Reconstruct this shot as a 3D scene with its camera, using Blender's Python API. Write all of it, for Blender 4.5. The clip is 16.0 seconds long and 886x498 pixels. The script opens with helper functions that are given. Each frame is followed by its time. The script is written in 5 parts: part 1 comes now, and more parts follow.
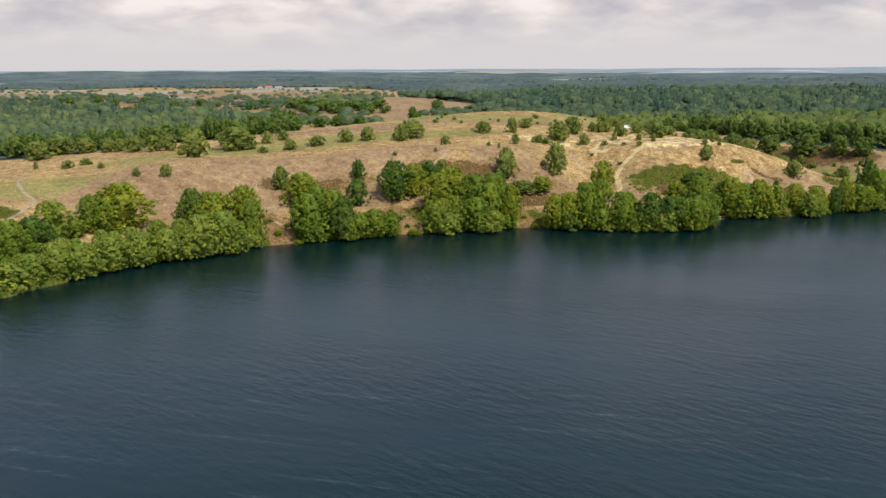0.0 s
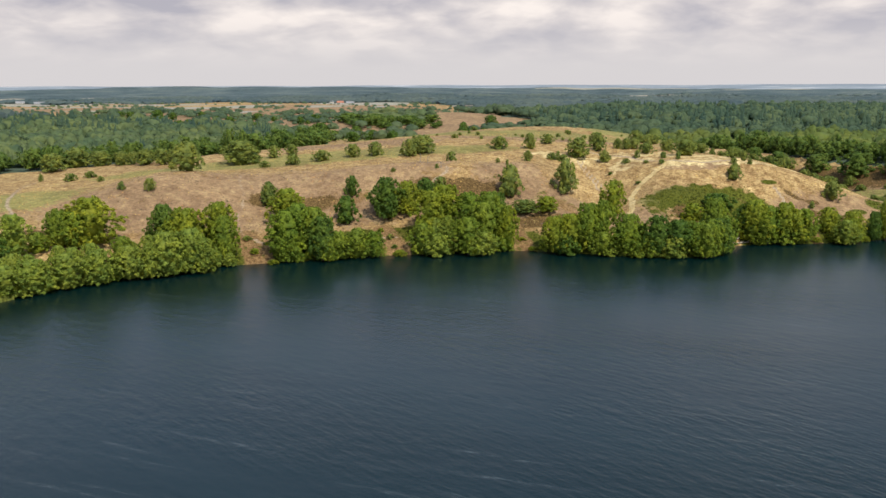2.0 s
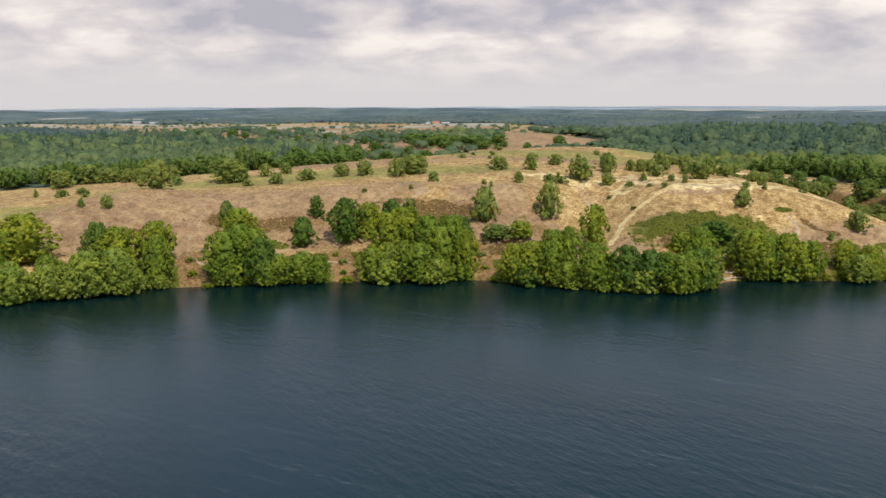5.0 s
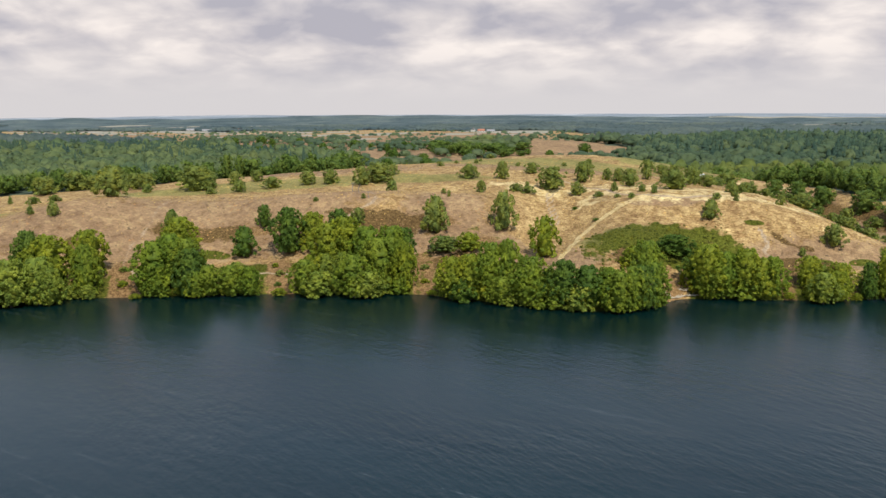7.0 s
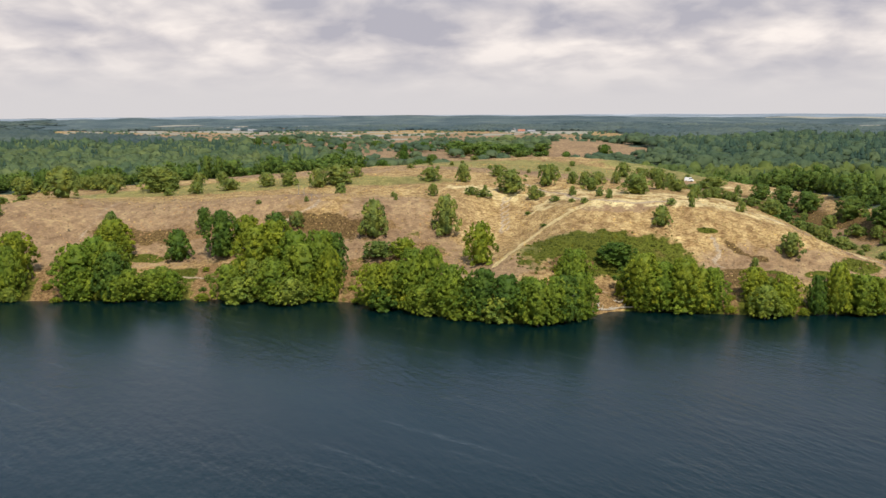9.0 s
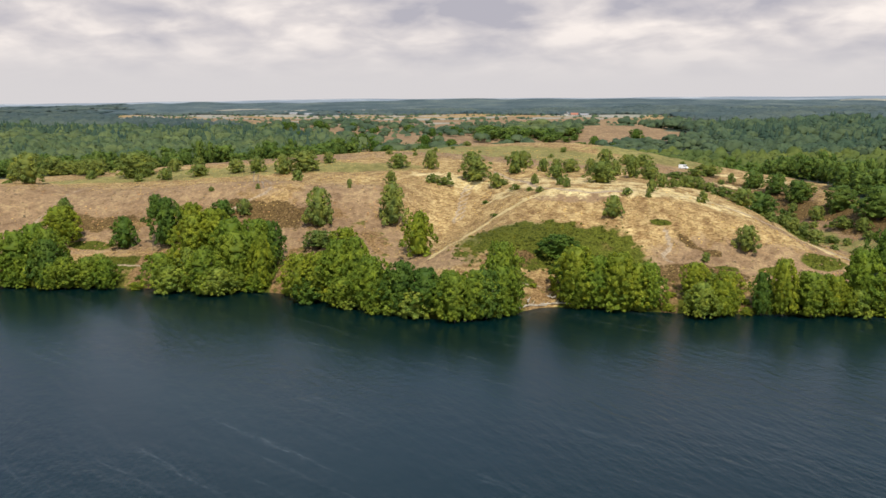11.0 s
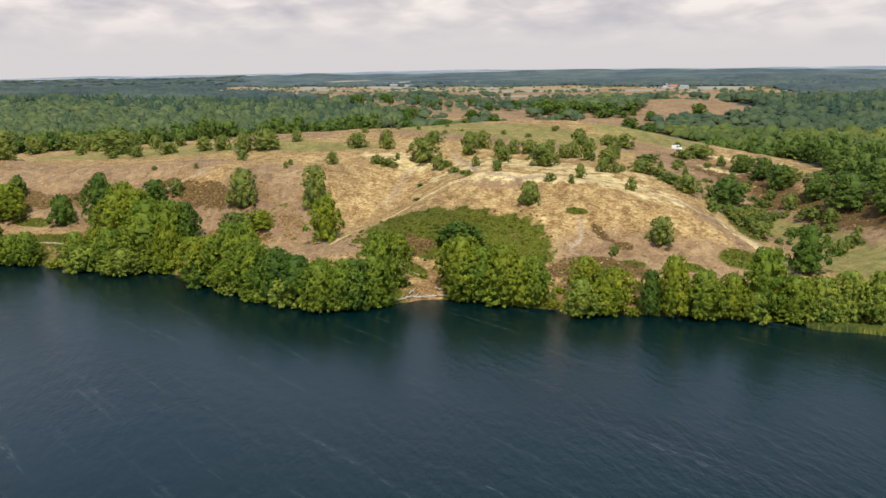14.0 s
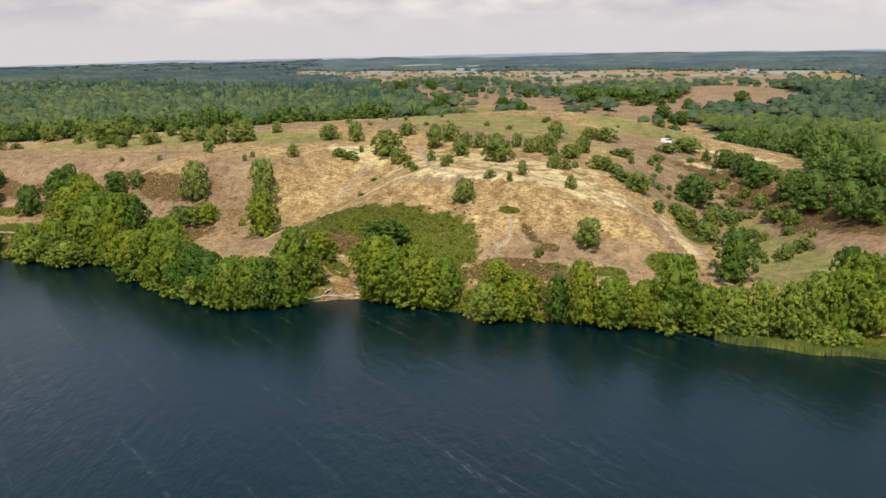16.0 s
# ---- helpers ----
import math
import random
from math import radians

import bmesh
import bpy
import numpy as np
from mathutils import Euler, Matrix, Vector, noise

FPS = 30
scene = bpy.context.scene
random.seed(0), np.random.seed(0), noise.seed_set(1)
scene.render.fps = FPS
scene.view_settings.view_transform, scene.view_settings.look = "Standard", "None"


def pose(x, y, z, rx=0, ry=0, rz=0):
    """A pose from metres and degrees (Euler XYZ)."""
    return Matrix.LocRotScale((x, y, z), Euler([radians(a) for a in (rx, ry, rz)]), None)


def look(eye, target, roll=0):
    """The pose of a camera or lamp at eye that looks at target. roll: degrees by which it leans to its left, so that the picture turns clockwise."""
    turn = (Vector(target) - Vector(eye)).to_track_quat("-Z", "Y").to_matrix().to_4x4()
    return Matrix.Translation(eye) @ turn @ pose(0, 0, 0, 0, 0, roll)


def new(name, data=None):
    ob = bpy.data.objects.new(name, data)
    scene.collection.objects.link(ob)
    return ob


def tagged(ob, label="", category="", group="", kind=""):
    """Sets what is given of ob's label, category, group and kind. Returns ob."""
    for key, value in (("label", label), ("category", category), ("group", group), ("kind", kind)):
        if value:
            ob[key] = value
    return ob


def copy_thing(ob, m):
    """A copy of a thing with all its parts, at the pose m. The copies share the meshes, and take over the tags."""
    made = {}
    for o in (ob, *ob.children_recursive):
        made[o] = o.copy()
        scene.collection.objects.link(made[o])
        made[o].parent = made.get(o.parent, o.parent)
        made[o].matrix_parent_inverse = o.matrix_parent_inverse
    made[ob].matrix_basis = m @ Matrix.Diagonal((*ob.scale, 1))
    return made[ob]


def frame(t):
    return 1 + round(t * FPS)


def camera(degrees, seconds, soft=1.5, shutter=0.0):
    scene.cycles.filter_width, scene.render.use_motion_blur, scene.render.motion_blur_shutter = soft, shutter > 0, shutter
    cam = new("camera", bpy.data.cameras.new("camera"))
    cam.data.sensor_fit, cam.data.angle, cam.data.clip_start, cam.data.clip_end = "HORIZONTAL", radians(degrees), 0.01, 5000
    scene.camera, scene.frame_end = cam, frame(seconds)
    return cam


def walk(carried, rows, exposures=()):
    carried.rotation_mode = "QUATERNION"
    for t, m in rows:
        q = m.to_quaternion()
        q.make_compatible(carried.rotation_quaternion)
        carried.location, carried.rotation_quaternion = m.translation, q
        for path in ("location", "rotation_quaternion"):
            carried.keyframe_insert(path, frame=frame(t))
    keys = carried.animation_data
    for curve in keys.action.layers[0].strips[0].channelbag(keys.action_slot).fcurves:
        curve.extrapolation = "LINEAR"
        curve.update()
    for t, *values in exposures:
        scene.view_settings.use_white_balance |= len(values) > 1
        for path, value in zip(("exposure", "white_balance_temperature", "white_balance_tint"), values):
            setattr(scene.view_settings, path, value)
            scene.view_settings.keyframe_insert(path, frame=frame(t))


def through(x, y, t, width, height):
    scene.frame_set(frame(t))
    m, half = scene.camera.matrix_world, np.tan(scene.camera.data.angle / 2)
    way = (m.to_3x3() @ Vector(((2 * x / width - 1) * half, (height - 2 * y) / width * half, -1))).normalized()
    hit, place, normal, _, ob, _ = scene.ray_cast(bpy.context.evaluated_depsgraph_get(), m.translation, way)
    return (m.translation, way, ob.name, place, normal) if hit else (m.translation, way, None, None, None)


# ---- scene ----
cam = camera(53.0, 16.0)
METRES, EYE, TILT, LEAN, TURN = 400.0, 72.0, -11.5, 0.25, 0.0
ROWS = [
    (0.0, 0.0, 0.0, 0.0, 0.0, 0.0, -0.0),
    (0.5, 0.0238, 0.0157, 0.0024, 1.32, 0.21, -0.29),
    (1.0, 0.0502, 0.0329, 0.0043, 2.76, 0.48, -0.59),
    (1.5, 0.074, 0.0487, 0.0066, 4.04, 0.7, -0.86),
    (2.0, 0.1007, 0.0657, 0.0087, 5.46, 0.95, -1.18),
    (2.5, 0.1253, 0.0813, 0.0106, 6.77, 1.17, -1.47),
    (3.0, 0.152, 0.0984, 0.013, 8.18, 1.42, -1.75),
    (3.5, 0.1767, 0.114, 0.0152, 9.47, 1.62, -2.01),
    (4.0, 0.2033, 0.131, 0.0174, 10.86, 1.82, -2.29),
    (6.5, 0.3341, 0.2147, 0.031, 16.24, 2.25, -3.3),
    (7.0, 0.3614, 0.2325, 0.0348, 17.32, 2.3, -3.49),
    (7.5, 0.3859, 0.2492, 0.0385, 18.21, 2.33, -3.7),
    (8.0, 0.4126, 0.2673, 0.0426, 19.19, 2.32, -3.91),
    (8.5, 0.437, 0.2843, 0.0461, 20.09, 2.25, -4.07),
    (9.0, 0.4635, 0.3031, 0.05, 21.1, 2.05, -4.24),
    (11.5, 0.5877, 0.3967, 0.0719, 26.96, 0.21, -5.1),
    (12.0, 0.6134, 0.4166, 0.0771, 28.31, -0.19, -5.28),
    (12.5, 0.6368, 0.4353, 0.0821, 29.57, -0.61, -5.46),
    (13.0, 0.6621, 0.4558, 0.0875, 30.95, -1.07, -5.69),
    (13.5, 0.6852, 0.4753, 0.0928, 32.22, -1.51, -5.87),
    (14.0, 0.7099, 0.4967, 0.0984, 33.58, -1.99, -6.08),
    (14.5, 0.7323, 0.5165, 0.1036, 34.84, -2.4, -6.24),
    (15.0, 0.7561, 0.5385, 0.1102, 36.23, -2.81, -6.42),
    (15.5, 0.7775, 0.5589, 0.1168, 37.5, -3.21, -6.59),
    (16.0, 0.8002, 0.5815, 0.124, 38.86, -3.65, -6.77),
]
walk(cam, [(t, pose(0, 0, EYE, TILT, LEAN, TURN) @ pose(METRES * x, METRES * y, METRES * z, 90 + pitch, roll, yaw)) for t, x, y, z, yaw, pitch, roll in ROWS])


# ---- sky and sun ----
SUN_HEIGHT, SUN_FROM = 50.0, 146.0  # degrees above the horizon; compass direction that it shines from (0 is +y, 90 is +x)
sun_way = Vector((math.sin(radians(SUN_FROM)) * math.cos(radians(SUN_HEIGHT)), math.cos(radians(SUN_FROM)) * math.cos(radians(SUN_HEIGHT)), math.sin(radians(SUN_HEIGHT))))
sun = new("sun", bpy.data.lights.new("sun", "SUN"))
sun.data.energy, sun.data.angle, sun.data.color = 4.2, radians(5.0), (1.0, 0.93, 0.80)
sun.matrix_world = look(sun_way * 100, (0, 0, 0))
scene.view_settings.exposure = 0.0


def sky_world():
    world = bpy.data.worlds.new("cloudy_sky")
    world.use_nodes = True
    nt = world.node_tree
    nt.nodes.clear()
    N, L = nt.nodes.new, nt.links.new

    def math_node(op, a, b=None, c=None):
        n = N("ShaderNodeMath")
        n.operation = op
        for k, v in enumerate((a, b, c)):
            if v is None:
                continue
            if isinstance(v, (int, float)):
                n.inputs[k].default_value = v
            else:
                L(v, n.inputs[k])
        return n.outputs[0]

    sky = N("ShaderNodeTexSky")
    sky.sky_type, sky.sun_disc = "NISHITA", False
    sky.sun_elevation, sky.sun_rotation = radians(SUN_HEIGHT), radians(SUN_FROM)
    sky.dust_density = 2.0
    dim = N("ShaderNodeMix")
    dim.data_type, dim.blend_type = "RGBA", "MULTIPLY"
    dim.inputs[0].default_value = 1.0
    L(sky.outputs[0], dim.inputs[6])
    dim.inputs[7].default_value = (0.140, 0.180, 0.200, 1)
    # a deck of flat clouds, drawn together towards the horizon
    coord = N("ShaderNodeTexCoord")
    split = N("ShaderNodeSeparateXYZ")
    L(coord.outputs["Generated"], split.inputs[0])
    up = math_node("MAXIMUM", split.outputs[2], 0.0)
    deep = math_node("ADD", up, 0.3)
    px, py = math_node("DIVIDE", split.outputs[0], deep), math_node("DIVIDE", split.outputs[1], deep)
    deck = N("ShaderNodeCombineXYZ")
    L(px, deck.inputs[0]), L(py, deck.inputs[1])
    big, small = N("ShaderNodeTexNoise"), N("ShaderNodeTexNoise")
    for n, scale, detail, rough, twist in ((big, 1.6, 4.0, 0.5, 0.15), (small, 5.5, 5.0, 0.5, 0.25)):
        n.inputs["Scale"].default_value, n.inputs["Detail"].default_value = scale, detail
        n.inputs["Roughness"].default_value, n.inputs["Distortion"].default_value = rough, twist
        L(deck.outputs[0], n.inputs["Vector"])
    grey = N("ShaderNodeValToRGB")
    grey.color_ramp.elements[0].position, grey.color_ramp.elements[0].color = 0.40, (0.98, 0.895, 0.845, 1)
    grey.color_ramp.elements[1].position, grey.color_ramp.elements[1].color = 0.59, (0.475, 0.462, 0.52, 1)
    middle = grey.color_ramp.elements.new(0.485)
    middle.color = (0.725, 0.675, 0.675, 1)
    mixed = math_node("ADD", math_node("MULTIPLY", big.outputs[0], 0.6), math_node("MULTIPLY", small.outputs[0], 0.4))
    L(mixed, grey.inputs[0])
    # thin veil low down
    low = N("ShaderNodeMapRange")
    low.inputs["From Min"].default_value, low.inputs["From Max"].default_value = 0.01, 0.085
    low.interpolation_type = "SMOOTHSTEP"
    L(split.outputs[2], low.inputs[0])
    veil = N("ShaderNodeMix")
    veil.data_type = "RGBA"
    L(low.outputs[0], veil.inputs[0])
    veil.inputs[6].default_value = (0.685, 0.655, 0.662, 1)
    L(grey.outputs[0], veil.inputs[7])
    # blue gaps high up, where the deck is seen from below
    high = N("ShaderNodeMapRange")
    high.inputs["From Min"].default_value, high.inputs["From Max"].default_value = 0.10, 0.43
    high.inputs["To Max"].default_value = 0.76
    high.interpolation_type = "SMOOTHSTEP"
    L(split.outputs[2], high.inputs[0])
    gaps = N("ShaderNodeMix")
    gaps.data_type = "RGBA"
    L(high.outputs[0], gaps.inputs[0]), L(veil.outputs[2], gaps.inputs[6]), L(dim.outputs[2], gaps.inputs[7])
    back, out = N("ShaderNodeBackground"), N("ShaderNodeOutputWorld")
    L(gaps.outputs[2], back.inputs[0])
    back.inputs[1].default_value = 1.0
    L(back.outputs[0], out.inputs[0])
    scene.world = world


sky_world()


# ---- the lie of the land ----
SHORE = [(-330, -900), (-300, -300), (-255, 0), (-205, 150), (-168, 230), (-146, 276), (-121, 318), (-92, 351), (-58, 369), (-24, 384),
         (16, 397), (38, 402), (50, 399), (68, 396), (90, 391), (105, 392), (116, 398), (123, 406), (129, 419), (140, 425),
         (172, 431), (205, 444), (235, 454), (270, 464), (320, 472), (400, 470), (520, 440), (700, 380), (1000, 250), (1500, -100), (1700, -900)]


def curve_through(points, step):
    """Points every step or so along a smooth line through the corners given."""
    p = np.array([points[0], *points, points[-1]], float)
    out = []
    for a, b, c, e in zip(p, p[1:], p[2:], p[3:]):
        n = max(2, int(np.hypot(*(c - b)) / step))
        s = (np.arange(n) / n)[:, None]
        out.append(0.5 * (2 * b + (c - a) * s + (2 * a - 5 * b + 4 * c - e) * s ** 2 + (3 * b - a - 3 * c + e) * s ** 3))
    return np.vstack([*out, p[-1:]])


def line_distance(x, y, line):
    """How far each place lies from a line of points, with its sign: positive on the left of the way along it."""
    best, sign = np.full(x.shape, 1e12), np.ones(x.shape)
    for (ax, ay), (bx, by) in zip(line, line[1:]):
        ux, uy = bx - ax, by - ay
        s = np.clip(((x - ax) * ux + (y - ay) * uy) / (ux * ux + uy * uy + 1e-9), 0, 1)
        px, py = x - ax - s * ux, y - ay - s * uy
        q = px * px + py * py
        near = q < best
        best = np.where(near, q, best)
        sign = np.where(near, np.where(ux * (y - ay) - uy * (x - ax) >= 0, 1.0, -1.0), sign)
    return np.sqrt(best) * sign


def smooth(a, b, v):
    s = np.clip((v - a) / (b - a), 0, 1)
    return s * s * (3 - 2 * s)


def waves(x, y, size, seed):
    """A soft, cheap unevenness between -1 and 1."""
    r = np.random.RandomState(seed)
    out = 0
    for k in range(6):
        a, ph, f = r.uniform(0, 6.28), r.uniform(0, 6.28), r.uniform(0.7, 1.6) * 6.28 / size
        out = out + np.sin((x * np.cos(a) + y * np.sin(a)) * f + ph + 1.3 * np.sin((x * np.sin(a) - y * np.cos(a)) * f * 0.6 + ph * 2))
    return out / 4.0


def hump(x, y, cx, cy, along, across, turn, rise):
    c, s = math.cos(radians(turn)), math.sin(radians(turn))
    u, v = (x - cx) * c + (y - cy) * s, -(x - cx) * s + (y - cy) * c
    return rise * np.exp(-(u / along) ** 2 - (v / across) ** 2)


SHORE_LINE = curve_through(SHORE, 9.0)
# centre, half length, half width, turn, rise: the dome, the spurs and the gullies by the lake; the valley and the back of the hill
NEAR_FORMS = [(0, 595, 204, 148, 0, 20), (429, 640, 189, 169, 0, 9), (-318, 483, 157, 99, -28, -7),
             (76, 460, 38, 21, 95, -15.7), (156, 479, 51, 15, 0, 10.7), (206, 540, 77, 29, 124, -19.4), (-6, 445, 61, 22, 13, 15),
             (115, 447, 28, 21, 22, 12.8), (162, 452, 17, 13, 19, -1.1), (-37, 414, 14, 24, 1, -4.8), (-119, 406, 31, 39, 24, 11.1), (236, 478, 29, 18, 29, 3.5)]
BACK_FORMS = [(-190, 640, 150, 75, -8, -10), (330, 760, 190, 150, 20, -6),
             (74, 666, 88, 30, 3, 10), (84, 860, 215, 145, -49, -16), (-40, 1190, 120, 70, 0, 8), (143, 488, 85, 30, 17, 5), (204, 503, 85, 16, -62, -1.6)]
LANDFORMS = NEAR_FORMS + BACK_FORMS


def height(x, y):
    x, y = np.asarray(x, float), np.asarray(y, float)
    d = line_distance(x, y, SHORE_LINE)
    inland = 21 + 5.5 * smooth(700, 1150, y)
    for form in LANDFORMS:
        inland = inland + hump(x, y, *form)
    away = np.hypot(x, y)
    inland = inland + waves(x, y, 420, 3) * 5 * smooth(700, 1500, away) + 10 * smooth(1800, 4800, away) + (13 + 4 * waves(x, y, 2600, 12)) * smooth(2700, 4850, away) + waves(x, y, 1500, 8) * 6 * smooth(1800, 4000, away)
    inland = inland - hump(x, y, -2600, 2300, 1500, 1100, 0, 16) - hump(x, y, -4500, 2300, 1100, 900, 0, 22) - hump(x, y, 1300, 4700, 1500, 900, 0, 9) + hump(x, y, -1300, 4700, 1700, 900, -15, 13)
    u = np.clip(d / 92.0, 0, 1)
    rise = 1 - (1 - u) ** 1.4
    z = 1.3 * smooth(0, 5, d) + (inland - 1.3) * rise
    z = z + (waves(x, y, 34, 5) * 0.5 + waves(x, y, 13, 6) * 0.18) * smooth(2, 25, d)
    return np.where(d > 0, z, np.maximum(-4, d * 0.3))


# ---- materials ----
def material(name):
    m = bpy.data.materials.new(name)
    m.use_nodes = True
    nt = m.node_tree
    return m, nt, nt.nodes.new, nt.links.new, nt.nodes["Principled BSDF"]


def noise_node(nt, vector, scale, detail=4.0, rough=0.55):
    n = nt.nodes.new("ShaderNodeTexNoise")
    n.inputs["Scale"].default_value, n.inputs["Detail"].default_value, n.inputs["Roughness"].default_value = scale, detail, rough
    nt.links.new(vector, n.inputs["Vector"])
    return n.outputs["Fac"]


def ramp_node(nt, value, *stops):
    r = nt.nodes.new("ShaderNodeValToRGB")
    e = r.color_ramp.elements
    while len(e) < len(stops):
        e.new(0.5)
    for el, (pos, col) in zip(e, stops):
        el.position, el.color = pos, (*col, 1)
    nt.links.new(value, r.inputs[0])
    return r.outputs[0]


def blend_node(nt, factor, a, b, how="MIX"):
    n = nt.nodes.new("ShaderNodeMix")
    n.data_type, n.blend_type = "RGBA", how
    for slot, v in ((0, factor), (6, a), (7, b)):
        if isinstance(v, (int, float)):
            n.inputs[slot].default_value = v
        elif isinstance(v, tuple):
            n.inputs[slot].default_value = (*v, 1)
        else:
            nt.links.new(v, n.inputs[slot])
    return n.outputs[2]


def sum_node(nt, op, a, b, clamp=False):
    n = nt.nodes.new("ShaderNodeMath")
    n.operation, n.use_clamp = op, clamp
    for slot, v in ((0, a), (1, b)):
        if isinstance(v, (int, float)):
            n.inputs[slot].default_value = v
        else:
            nt.links.new(v, n.inputs[slot])
    return n.outputs[0]


def foliage(name, colour, pale, shine=0.55, through=0.38, grain=4.5, spread=1.0, patchy=1.0):
    """Leaves: the hue shifts from tree to tree and from clump to clump."""
    m, nt, N, L, b = material(name)
    tree, piece = N("ShaderNodeObjectInfo"), N("ShaderNodeNewGeometry")
    tone = blend_node(nt, sum_node(nt, "MULTIPLY", tree.outputs["Random"], 0.75), colour, pale)
    clump = ramp_node(nt, piece.outputs["Random Per Island"], (0.0, (1 - 0.36 * spread, 1 - 0.33 * spread, 1 - 0.38 * spread)), (0.6, (1.0, 1.0, 1.0)), (1.0, (1 + 0.4 * spread, 1 + 0.3 * spread, 1 + 0.1 * spread)))
    coord = N("ShaderNodeTexCoord")
    patch = ramp_node(nt, noise_node(nt, coord.outputs["Object"], grain, 3.0), (0.36, (1 - 0.30 * patchy, 1 - 0.24 * patchy, 1 - 0.22 * patchy)), (0.64, (1 + 0.26 * patchy, 1 + 0.18 * patchy, 1.0)))
    stand = ramp_node(nt, noise_node(nt, coord.outputs["Object"], grain * 0.27, 4.0, 0.6), (0.36, (0.80, 0.87, 0.95)), (0.64, (1.22, 1.12, 0.98)))
    tone = blend_node(nt, 1.0, blend_node(nt, 1.0, tone, clump, "MULTIPLY"), blend_node(nt, 1.0, patch, stand, "MULTIPLY"), "MULTIPLY")
    L(tone, b.inputs["Base Color"])
    b.inputs["Roughness"].default_value = shine
    b.inputs["Specular IOR Level"].default_value = 0.12
    thin, mix = N("ShaderNodeBsdfTranslucent"), N("ShaderNodeMixShader")
    L(tone, thin.inputs[0])
    mix.inputs[0].default_value = through
    L(b.outputs[0], mix.inputs[1]), L(thin.outputs[0], mix.inputs[2])
    L(mix.outputs[0], nt.nodes["Material Output"].inputs[0])
    return m


def bark():
    m, nt, N, L, b = material("bark")
    coord = N("ShaderNodeTexCoord")
    L(ramp_node(nt, noise_node(nt, coord.outputs["Object"], 3.0, 6.0), (0.3, (0.06, 0.048, 0.038)), (0.7, (0.19, 0.165, 0.14))), b.inputs["Base Color"])
    b.inputs["Roughness"].default_value = 0.9
    return m


def plain(name, colour, rough=0.7, spread=0.18, scale=1.2, metal=0.0):
    """Paint, wood or stone with a little unevenness of tone."""
    m, nt, N, L, b = material(name)
    coord = N("ShaderNodeTexCoord")
    dark, light = tuple(c * (1 - spread) for c in colour), tuple(min(1.0, c * (1 + spread)) for c in colour)
    L(ramp_node(nt, noise_node(nt, coord.outputs["Object"], scale, 5.0), (0.3, dark), (0.7, light)), b.inputs["Base Color"])
    b.inputs["Roughness"].default_value, b.inputs["Metallic"].default_value = rough, metal
    return m


